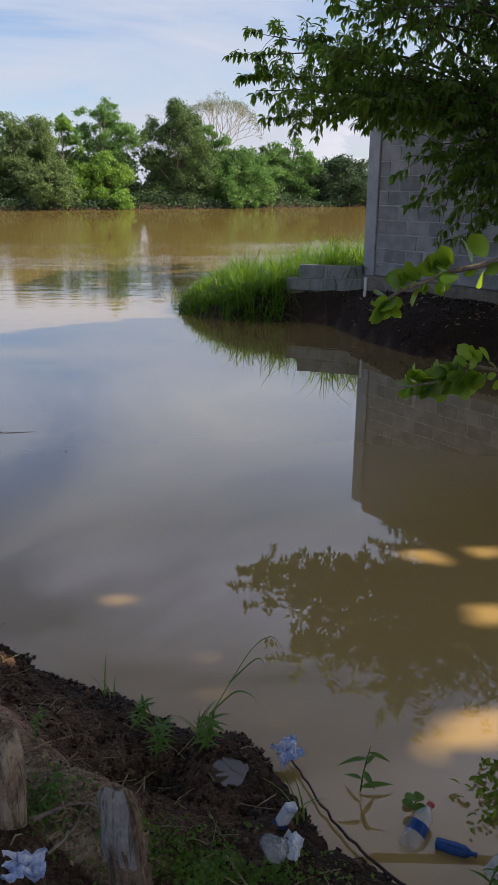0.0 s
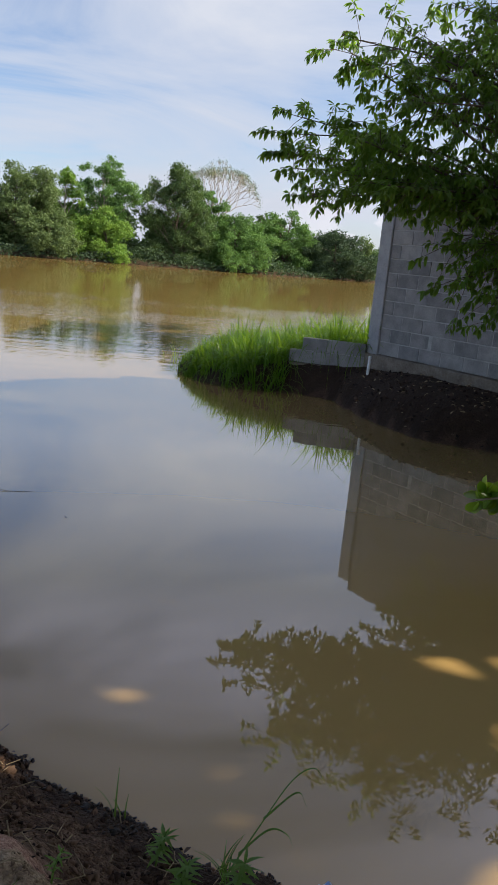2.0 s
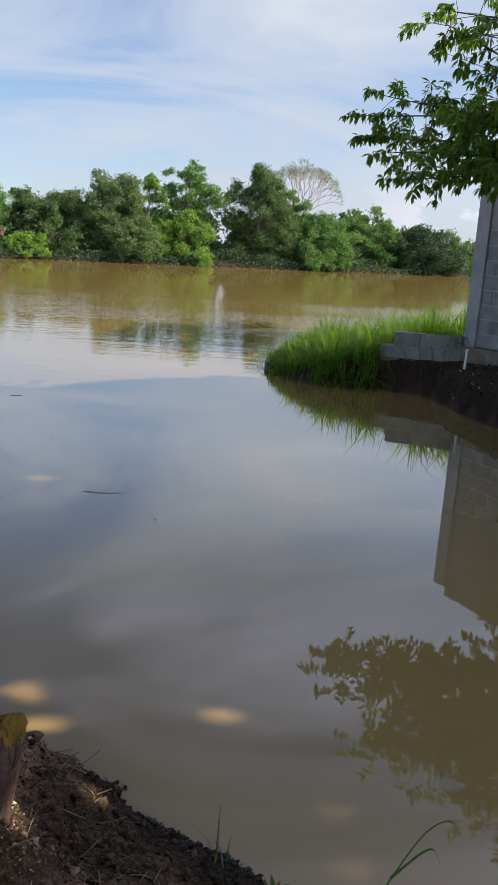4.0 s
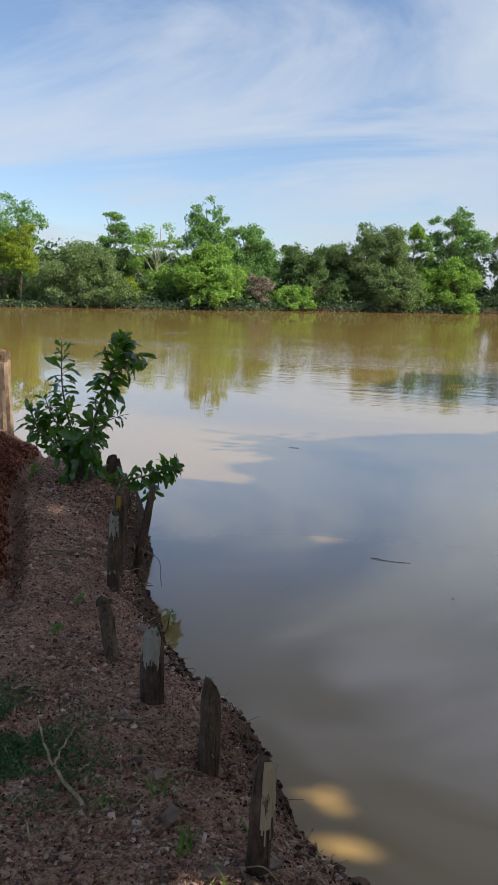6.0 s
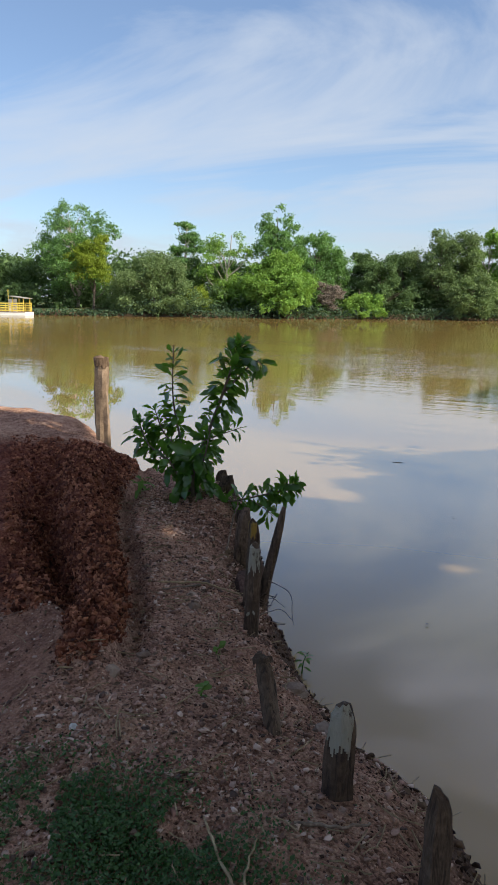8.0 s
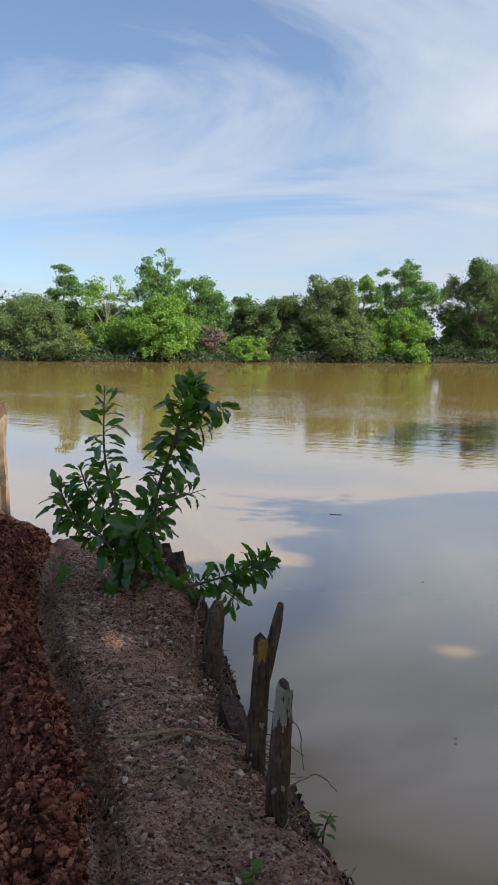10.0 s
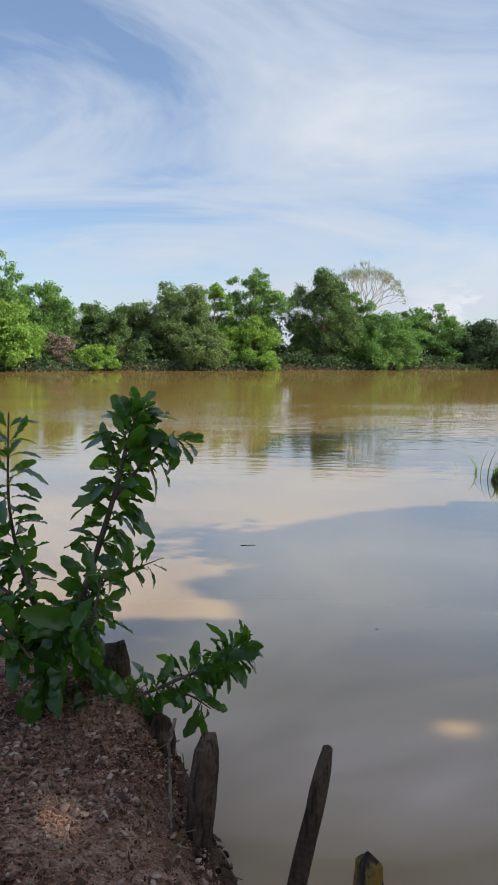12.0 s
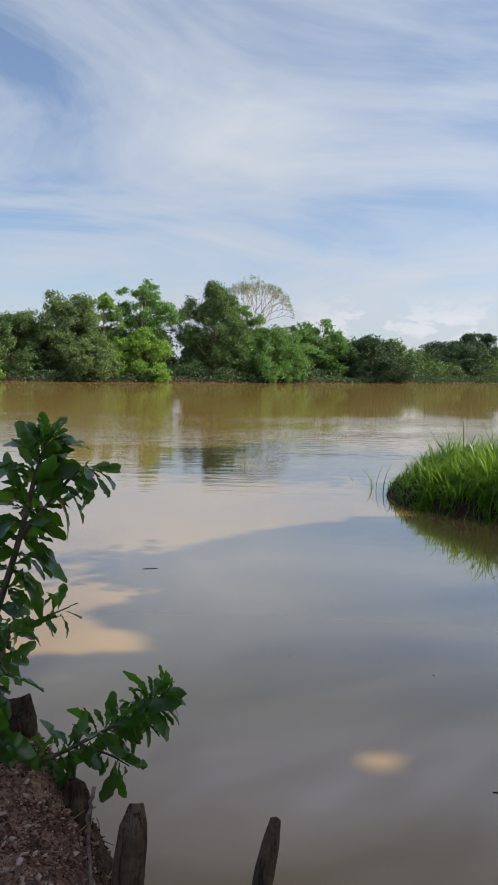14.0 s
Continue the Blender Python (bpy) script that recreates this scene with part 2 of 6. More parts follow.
def water_material():
    m = bpy.data.materials.new("silty_water")
    m.use_nodes = True
    nt = m.node_tree
    p = nt.nodes["Principled BSDF"]
    p.inputs["Specular IOR Level"].default_value = 0.0
    p.inputs["Roughness"].default_value = 1.0
    gloss = nt.nodes.new("ShaderNodeBsdfGlossy")
    pos = nt.nodes.new("ShaderNodeNewGeometry").outputs["Position"]
    silt = noise_tex(nt, mapped(nt, pos, (0.1, 0.35, 1)), 1.0, 4)
    # the river runs and ripples, the cove behind the wall lies still
    sepn = nt.nodes.new("ShaderNodeSeparateXYZ")
    link(nt, pos, sepn.inputs[0])
    along = math_node(nt, "ADD", sepn.outputs["Y"], math_node(nt, "MULTIPLY", sepn.outputs["X"], 0.25))
    still = ramp(nt, silt, (0.3, (0.35, 0.226, 0.078)), (0.7, (0.395, 0.262, 0.098)))
    # more golden than the cove: the river's sunlit tone is put into the colour
    sunlit_silt = ramp(nt, silt, (0.3, (0.315, 0.215, 0.062)), (0.7, (0.37, 0.258, 0.084)))
    link(nt, mix(nt, ramp(nt, math_node(nt, "DIVIDE", along, 100.0), (0.08, (0, 0, 0)), (0.25, (1, 1, 1))), still, sunlit_silt), p.inputs["Base Color"])
    flow = ramp(nt, math_node(nt, "DIVIDE", along, 100.0), (0.1, (0.022, 0.022, 0.022)), (0.15, (0.5, 0.5, 0.5)), (0.24, (1, 1, 1)), (0.42, (0.1, 0.1, 0.1)))
    link(nt, ramp(nt, math_node(nt, "DIVIDE", along, 100.0), (0.12, (0.0, 0.0, 0.0)), (0.35, (0.03, 0.03, 0.03))), gloss.inputs["Roughness"])
    gust = ramp(nt, noise_tex(nt, mapped(nt, pos, (0.045, 0.16, 1)), 1.0, 3), (0.42, (0.25, 0.25, 0.25)), (0.6, (1, 1, 1)))
    swell = noise_tex(nt, mapped(nt, pos, (0.7, 3.2, 1)), 1.0, 3, 0.5, 0.3)
    chop = noise_tex(nt, mapped(nt, pos, (2.2, 10.0, 1)), 1.0, 2)
    height = math_node(nt, "ADD", swell, math_node(nt, "MULTIPLY", chop, 0.4))
    b = node(nt, "ShaderNodeBump", Distance=0.02)
    link(nt, height, b.inputs["Height"])
    link(nt, math_node(nt, "MULTIPLY", flow, gust), b.inputs["Strength"])
    link(nt, b.outputs[0], gloss.inputs["Normal"])
    # the film of clear water on top: a strong mirror at a low angle, weak seen from above
    fres = node(nt, "ShaderNodeFresnel", IOR=1.33)
    link(nt, b.outputs[0], fres.inputs["Normal"])
    mirror = ramp(nt, fres.outputs[0], (0.02, (0.05, 0.05, 0.05)), (0.06, (0.16, 0.16, 0.16)), (0.13, (0.42, 0.42, 0.42)), (0.22, (0.61, 0.61, 0.61)), (0.4, (0.7, 0.7, 0.7)), (1.0, (0.88, 0.88, 0.88)))
    mx = nt.nodes.new("ShaderNodeMixShader")
    link(nt, mirror, mx.inputs[0])
    link(nt, p.outputs[0], mx.inputs[1])
    link(nt, gloss.outputs[0], mx.inputs[2])
    link(nt, mx.outputs[0], nt.nodes["Material Output"].inputs["Surface"])
    return m


EARTH, WATER = ground_material(), water_material()
PUDDLE = surface("muddy_puddle", [(0.06, 0.042, 0.03), (0.1, 0.072, 0.052)], 6, 0.03, 0.0, 30, specular=0.6)


def split_wood(name, colours, paint=None, cover=0.5):
    """Old upright wood: dark streaks and cracks along the grain; with paint, patches of it that have not flaked off."""
    m = surface(name, colours, 9, 0.9, 0.0, 60, 0.2)
    nt = m.node_tree
    p = nt.nodes["Principled BSDF"]
    own = nt.nodes.new("ShaderNodeTexCoord").outputs["Object"]
    streak = noise_tex(nt, mapped(nt, own, (60, 60, 7)), 1.0, 5, 0.65, 0.8)
    patch = noise_tex(nt, mapped(nt, own, (28, 28, 13)), 1.0, 5, 0.65)
    old = p.inputs["Base Color"].links[0].from_socket
    col = mix(nt, ramp(nt, streak, (0.38, (0.85, 0.85, 0.85)), (0.5, (0, 0, 0))), old, tuple(0.6 * v for v in colours[0]))
    if paint:
        on = ramp(nt, math_node(nt, "ADD", math_node(nt, "MULTIPLY", patch, 0.75), math_node(nt, "MULTIPLY", streak, 0.3)), (cover - 0.03, (0, 0, 0)), (cover + 0.02, (1, 1, 1)))
        col = mix(nt, on, col, mix(nt, streak, tuple(0.55 * v for v in paint), paint))
    link(nt, col, p.inputs["Base Color"])
    b = node(nt, "ShaderNodeBump", Strength=1.0, Distance=0.012)
    link(nt, math_node(nt, "ADD", streak, math_node(nt, "MULTIPLY", patch, 0.5)), b.inputs["Height"])
    link(nt, b.outputs[0], p.inputs["Normal"])
    return m


OLD_WOOD = [(0.034, 0.022, 0.015), (0.085, 0.056, 0.038), (0.17, 0.12, 0.083)]
FRESH_WOOD = surface("pale_cut_wood", [(0.11, 0.077, 0.05), (0.22, 0.155, 0.105), (0.35, 0.26, 0.185)], 12, 0.8, 0.5, 70)
WOOD = split_wood("weathered_wood", OLD_WOOD)
RED_WOOD = split_wood("reddish_split_wood", [(0.04, 0.02, 0.015), (0.1, 0.055, 0.042), (0.2, 0.12, 0.095)])
BLEACHED = split_wood("bleached_wood_top", [(0.16, 0.14, 0.12), (0.27, 0.24, 0.21), (0.4, 0.365, 0.33)])
PALE_STAKE = split_wood("sunlit_brown_stake", [(0.1, 0.065, 0.04), (0.25, 0.17, 0.11), (0.45, 0.34, 0.235)])
BRIGHT_YELLOW = split_wood("chipped_yellow_paint", OLD_WOOD, (0.4, 0.25, 0.045), 0.46)
YELLOW = split_wood("worn_yellow_paint", OLD_WOOD, (0.33, 0.215, 0.045), 0.51)
BUFF_PAINT = split_wood("worn_buff_paint", OLD_WOOD, (0.44, 0.37, 0.24), 0.44)
PALE_PAINT = split_wood("worn_pale_paint", OLD_WOOD, (0.36, 0.34, 0.28), 0.44)
BARK = surface("bark", [(0.05, 0.038, 0.028), (0.12, 0.095, 0.07), (0.22, 0.18, 0.14)], 6, 0.9, 0.8, 30)
PALE_BARK = surface("pale_bark", [(0.2, 0.17, 0.13), (0.36, 0.32, 0.26), (0.5, 0.46, 0.4)], 3, 0.9, 0.5, 14)
TWIG = surface("grey_brown_twig", [(0.1, 0.075, 0.055), (0.22, 0.17, 0.13), (0.34, 0.28, 0.22)], 20, 0.85, 0.4, 80)
BLOCK = surface("concrete_block", [(0.165, 0.162, 0.16), (0.25, 0.243, 0.236), (0.35, 0.338, 0.322)], 5, 0.92, 0.5, 70, 0.22, depth=0.006)
MORTAR = surface("mortar", [(0.25, 0.245, 0.235), (0.36, 0.35, 0.335), (0.46, 0.45, 0.43)], 8, 0.95, 0.5, 60)
CONCRETE = surface("cast_concrete", [(0.24, 0.245, 0.25), (0.34, 0.345, 0.35), (0.44, 0.44, 0.43)], 4, 0.9, 0.4, 50)
FOOTING = surface("dirty_footing", [(0.09, 0.07, 0.05), (0.19, 0.155, 0.12), (0.3, 0.26, 0.21)], 4, 0.95, 0.6, 40)
STONE = surface("grey_stone", [(0.08, 0.052, 0.038), (0.18, 0.122, 0.088), (0.32, 0.23, 0.17)], 8, 0.85, 0.4, 60, 0.5)
PALE_STONE = surface("pale_stone", [(0.11, 0.075, 0.058), (0.19, 0.14, 0.112), (0.3, 0.235, 0.19)], 12, 0.85, 0.5, 60, 0.3)
WHITE_STONE = surface("white_pebble", [(0.42, 0.4, 0.37), (0.6, 0.58, 0.54)], 12, 0.8, 0.3, 60)
CLAY = surface("red_clay_clods", [(0.055, 0.018, 0.011), (0.23, 0.08, 0.046), (0.46, 0.2, 0.115)], 12, 0.95, 1.0, 70, depth=0.02, specular=0.15)
PEBBLE = surface("mixed_gravel", [(0.08, 0.05, 0.04), (0.38, 0.207, 0.15), (0.42, 0.285, 0.222), (0.62, 0.47, 0.38)], 16, 0.85, 0.4, 45)
PVC = surface("white_plastic_pipe", [(0.6, 0.6, 0.58), (0.75, 0.75, 0.74)], 10, 0.4, 0.0, 40)
BAG = surface("white_plastic_film", [(0.55, 0.57, 0.6), (0.72, 0.74, 0.78)], 20, 0.35, 0.3, 90)
FILM = surface("muddy_blue_grey_film", [(0.05, 0.055, 0.065), (0.13, 0.14, 0.17)], 20, 0.4, 0.3, 90)
BAG_BLUE = surface("blue_printed_film", [(0.6, 0.62, 0.66), (0.26, 0.36, 0.6), (0.64, 0.65, 0.69), (0.7, 0.7, 0.72)], 30, 0.4, 0.3, 90)
CARTON = surface("white_blue_card", [(0.16, 0.2, 0.42), (0.62, 0.63, 0.64), (0.68, 0.68, 0.68)], 24, 0.6, 0.2, 90)
CLEAR = glassy("clear_plastic", (0.6, 0.62, 0.6), 0.12, 0.3)
BLUE = surface("blue_plastic", [(0.012, 0.04, 0.13), (0.03, 0.1, 0.3)], 20, 0.35, 0.1, 80)
RED = surface("red_plastic", [(0.4, 0.04, 0.04), (0.5, 0.07, 0.06)], 20, 0.4, 0.1, 80)
DRY = surface("dry_grass_and_twigs", [(0.14, 0.1, 0.055), (0.3, 0.225, 0.13), (0.45, 0.36, 0.22)], 20, 0.9, 0.2, 80)
FERRY_YELLOW = surface("yellow_rail_paint", [(0.55, 0.42, 0.06), (0.7, 0.55, 0.12)], 2, 0.6, 0.1, 20)
FERRY_HULL = surface("white_hull_paint", [(0.55, 0.54, 0.5), (0.75, 0.74, 0.71)], 1, 0.6, 0.1, 10)
TARP = surface("dark_canvas", [(0.03, 0.032, 0.034), (0.07, 0.07, 0.07)], 2, 0.8, 0.1, 10)
TRUCK_WOOD = surface("truck_side_boards", [(0.2, 0.13, 0.1), (0.38, 0.28, 0.22)], 2, 0.8, 0.2, 14)
TYRE = surface("rubber", [(0.02, 0.02, 0.02), (0.04, 0.04, 0.04)], 4, 0.8, 0.1, 20)
TIN = surface("roof_sheet", [(0.3, 0.28, 0.24), (0.45, 0.42, 0.38)], 2, 0.5, 0.1, 20, metallic=0.3)

# far-bank greens, lightened and greyed: distance haze put into the leaf colour
LEAF_DARK = leaf_material("dark_tree_leaves", (0.048, 0.0864, 0.036), (0.12, 0.192, 0.072), (0.192, 0.324, 0.072), 0.25)
LEAF_MID = leaf_material("green_tree_leaves", (0.0686, 0.143, 0.0468), (0.16, 0.299, 0.091), (0.252, 0.468, 0.0845), 0.28)
LEAF_LIGHT = leaf_material("bright_tree_leaves", (0.092, 0.19, 0.0403), (0.218, 0.368, 0.0747), (0.345, 0.552, 0.0747), 0.32)
LEAF_OLIVE = leaf_material("olive_tree_leaves", (0.0791, 0.127, 0.0517), (0.169, 0.241, 0.0978), (0.237, 0.356, 0.092), 0.28)
# darker, bluer copy of the far greens: shade is put into the colour
LEAF_SHADED = leaf_material("shaded_bluish_leaves", (0.028, 0.055, 0.034), (0.07, 0.115, 0.058), (0.1, 0.18, 0.05), 0.2)
LEAF_YELLOW = leaf_material("yellow_green_leaves", (0.11, 0.17, 0.02), (0.26, 0.34, 0.045), (0.4, 0.5, 0.045), 0.35)
LEAF_DRY = leaf_material("dead_brown_leaves", (0.12, 0.098, 0.078), (0.29, 0.245, 0.2), (0.15, 0.11, 0.08), 0.15, 0.8)
LEAF_FALLEN = leaf_material("fallen_brown_leaves", (0.07, 0.042, 0.026), (0.2, 0.135, 0.085), (0.15, 0.09, 0.05), 0.15, 0.8)
LEAF_NEAR = leaf_material("drooping_leaves", (0.028, 0.066, 0.022), (0.1, 0.185, 0.046), (0.32, 0.56, 0.055), 0.45, 0.34)
LEAF_SHRUB = leaf_material("glossy_shrub_leaves", (0.018, 0.056, 0.013), (0.062, 0.155, 0.028), (0.2, 0.46, 0.035), 0.36, 0.22, True, 0.6)
LEAF_BRANCH = leaf_material("sunlit_round_leaves", (0.035, 0.1, 0.013), (0.08, 0.18, 0.022), (0.4, 0.6, 0.035), 0.5, 0.3, True, 0.5)
GRASS = leaf_material("reed_blades", (0.018, 0.058, 0.009), (0.115, 0.25, 0.024), (0.3, 0.5, 0.03), 0.4, 0.36)
WEED = leaf_material("weed_leaves", (0.05, 0.115, 0.022), (0.15, 0.27, 0.05), (0.22, 0.37, 0.04), 0.33, 0.5)

CREEPER = leaf_material("creeping_weed_leaves", (0.032, 0.08, 0.032), (0.1, 0.19, 0.068), (0.14, 0.26, 0.045), 0.25, 0.55)

rng = np.random.default_rng(7)


# ---- mesh helpers ----
def part(name, data, material, parent=None, label=""):
    """Links a bmesh or a mesh as one object, under a thing or a part if one is given."""
    if isinstance(data, bmesh.types.BMesh):
        me = bpy.data.meshes.new(name)
        data.to_mesh(me)
        data.free()
    else:
        me = data
    if not me.materials:
        me.materials.append(material)
    ob = new(name, me)
    if parent is not None:
        ob.parent = parent
    return tagged(ob, label)


def thing(name, x, y, z, label, category, group="", rz=0.0):
    e = new(name)
    e.matrix_world = pose(x, y, z, 0, 0, rz)
    return tagged(e, label, category, group)


def smooth(me, on=True):
    me.polygons.foreach_set("use_smooth", [on] * len(me.polygons))
    return me


def polys(name, verts, size):
    """A mesh of separate faces with size corners each."""
    verts = np.ascontiguousarray(verts, np.float32).reshape(-1, 3)
    n = len(verts) // size
    me = bpy.data.meshes.new(name)
    me.vertices.add(len(verts))
    me.vertices.foreach_set("co", verts.ravel())
    me.loops.add(len(verts))
    me.loops.foreach_set("vertex_index", np.arange(len(verts), dtype=np.int32))
    me.polygons.add(n)
    me.polygons.foreach_set("loop_start", np.arange(n, dtype=np.int32) * size)
    me.update(calc_edges=True)
    return me


def indexed(name, verts, faces):
    """A mesh from vertices and triangles or quads by index."""
    verts, faces = np.ascontiguousarray(verts, np.float32), np.ascontiguousarray(faces, np.int32)
    n, size = faces.shape
    me = bpy.data.meshes.new(name)
    me.vertices.add(len(verts))
    me.vertices.foreach_set("co", verts.ravel())
    me.loops.add(n * size)
    me.loops.foreach_set("vertex_index", faces.ravel())
    me.polygons.add(n)
    me.polygons.foreach_set("loop_start", np.arange(n, dtype=np.int32) * size)
    me.update(calc_edges=True)
    me.validate()
    return me


def unit(v):
    return v / np.maximum(np.linalg.norm(v, axis=-1, keepdims=True), 1e-9)


def leaf_quads(centres, size, droop=0.0, long=1.6, spread=0.3, out=None):
    """Four-cornered leaf shapes at the centres, turned at random or partly outwards."""
    n = len(centres)
    d = rng.normal(size=(n, 3))
    d[:, 2] -= droop
    d = unit(d)
    up = rng.normal(size=(n, 3))
    if out is not None:
        up = up * 0.6 + out
    side = unit(np.cross(d, up))
    s = size * (1 + spread * rng.normal(size=(n, 1))).clip(0.4, 2)
    a, w = d * s * long / 2, side * s / 2
    bend = np.cross(side, d) * s * 0.12
    return np.stack([centres - a, centres - w + bend, centres + a, centres + w + bend], 1)


def tube(paths, sides=7):
    """Tapering tubes along paths of (points, radii), as vertices and quads."""
    verts, faces, base = [], [], 0
    for pts, radii in paths:
        pts = np.array(pts, float)
        radii = np.broadcast_to(np.array(radii, float), (len(pts),))
        t = unit(np.gradient(pts, axis=0))
        ref = np.array([0.0, 0.0, 1.0]) if abs(t[0, 2]) < 0.8 else np.array([1.0, 0.0, 0.0])
        u = unit(np.cross(t, ref))
        v = np.cross(t, u)
        ang = np.arange(sides) * 2 * np.pi / sides
        ring = pts[:, None] + radii[:, None, None] * (u[:, None] * np.cos(ang)[None, :, None] + v[:, None] * np.sin(ang)[None, :, None])
        verts.append(ring.reshape(-1, 3))
        for k in range(len(pts) - 1):
            for j in range(sides):
                a, b = base + k * sides + j, base + k * sides + (j + 1) % sides
                faces.append((a, b, b + sides, a + sides))
        base += len(pts) * sides
    return np.concatenate(verts), np.array(faces)


def curve_points(points, steps=8, wobble=0.0):
    """A smooth line through a few points."""
    p = np.array(points, float)
    k = np.linspace(0, len(p) - 1, steps * (len(p) - 1) + 1)
    padded = np.concatenate([2 * p[:1] - p[1:2], p, 2 * p[-1:] - p[-2:-1]])
    i = np.minimum(k.astype(int), len(p) - 2)
    f = (k - i)[:, None]
    a, b, c, d = padded[i], padded[i + 1], padded[i + 2], padded[i + 3]
    q = 0.5 * (2 * b + (c - a) * f + (2 * a - 5 * b + 4 * c - d) * f ** 2 + (3 * b - a - 3 * c + d) * f ** 3)
    return q + wobble * rng.normal(size=q.shape) if wobble else q


def box(bm, x0, y0, z0, x1, y1, z1, bevel=0.0):
    r = bmesh.ops.create_cube(bm, size=1, matrix=Matrix.LocRotScale(((x0 + x1) / 2, (y0 + y1) / 2, (z0 + z1) / 2), None, (x1 - x0, y1 - y0, z1 - z0)))
    if bevel:
        edges = list({e for v in r["verts"] for e in v.link_edges})
        bmesh.ops.bevel(bm, geom=edges, offset=bevel, segments=1, affect="EDGES")
    return bm


def box_mesh(name, *dims, bevel=0.0):
    bm = box(bmesh.new(), *dims, bevel=bevel)
    me = bpy.data.meshes.new(name)
    bm.to_mesh(me)
    bm.free()
    return me


# ---- lie of the land ----
SHORE_WEST = [(-700, -60), (-60, 2), (-20, 7.6), (-10, 8.2), (-7.6, 8.3), (-6.5, 8.2), (-5.3, 7.45), (-4.3, 7.05), (-3.85, 6.75), (-3.38, 6.1), (-3.05, 5.4), (-2.75, 5.15), (-2.5, 4.8)]
SHORE_COVE = [(-2.1, 4.45), (-1.67, 4.18), (-1.4, 3.85), (-1.2, 3.64), (-0.8, 3.6), (-0.72, 3.46), (-0.3, 3.28), (-0.09, 3.1), (0.15, 3.05), (0.3, 2.8), (0.42, 2.56), (0.62, 2.4), (1.0, 2.45), (1.6, 2.8), (2.6, 3.6), (3.5, 5), (4.0, 7.4), (3.7, 9.2)]
SHORE_WALL = [(3.0, 9.62), (2.38, 9.88), (2.06, 10.38), (1.79, 10.97), (1.5, 12.2), (0.85, 12.5), (0.0, 12.58), (-0.45, 12.8), (-0.95, 13.6), (-1.0, 14.4), (-0.5, 15.4), (1, 16), (6, 17), (25, 22), (90, 40), (700, 160)]
SHORE = np.array(SHORE_WEST + SHORE_COVE + SHORE_WALL, float)
FAR_BANK = np.array([(-700, -10), (-200, 22), (-110, 40), (-75, 50), (-57, 57), (-47, 62), (-40, 65), (-32, 70.5), (-27, 76), (-20, 80), (-12, 85), (-5, 89), (3, 94), (10, 99.5), (19, 108), (35, 125), (80, 150), (700, 420)], float)


def line_distance(x, y, line):
    best = np.full(x.shape, 1e9)
    for (ax, ay), (bx, by) in zip(line[:-1], line[1:]):
        dx, dy = bx - ax, by - ay
        f = np.clip(((x - ax) * dx + (y - ay) * dy) / (dx * dx + dy * dy), 0, 1)
        best = np.minimum(best, np.hypot(x - ax - f * dx, y - ay - f * dy))
    return best


def inside(x, y, ring):
    hit = np.zeros(x.shape, bool)
    for (ax, ay), (bx, by) in zip(ring, np.roll(ring, -1, axis=0)):
        if ay != by:
            hit ^= ((ay > y) != (by > y)) & (x < (bx - ax) * (y - ay) / (by - ay) + ax)
    return hit


def waves(x, y, scale, seed, octaves=4):
    """Smooth uneven relief, a sum of turned sine waves."""
    r = np.random.default_rng(seed)
    out, gain = np.zeros(x.shape), 1.0
    for _ in range(octaves):
        for _ in range(4):
            a, ph = r.uniform(0, 2 * np.pi, 2)
            out += gain * np.sin((x * np.cos(a) + y * np.sin(a)) / scale + ph + 1.3 * np.sin((x * np.sin(a) - y * np.cos(a)) / scale * 0.7 + 2 * ph))
        scale, gain = scale * 0.48, gain * 0.55
    return out / 6


RUT_AT, RUT_WAY = np.array([-2.74, 3.72]), unit(np.array([-0.595, 0.804]))
RUT_SIDE = np.array([-RUT_WAY[1], RUT_WAY[0]])


def step(v, a, b):
    f = np.clip((v - a) / (b - a), 0, 1)
    return f * f * (3 - 2 * f)


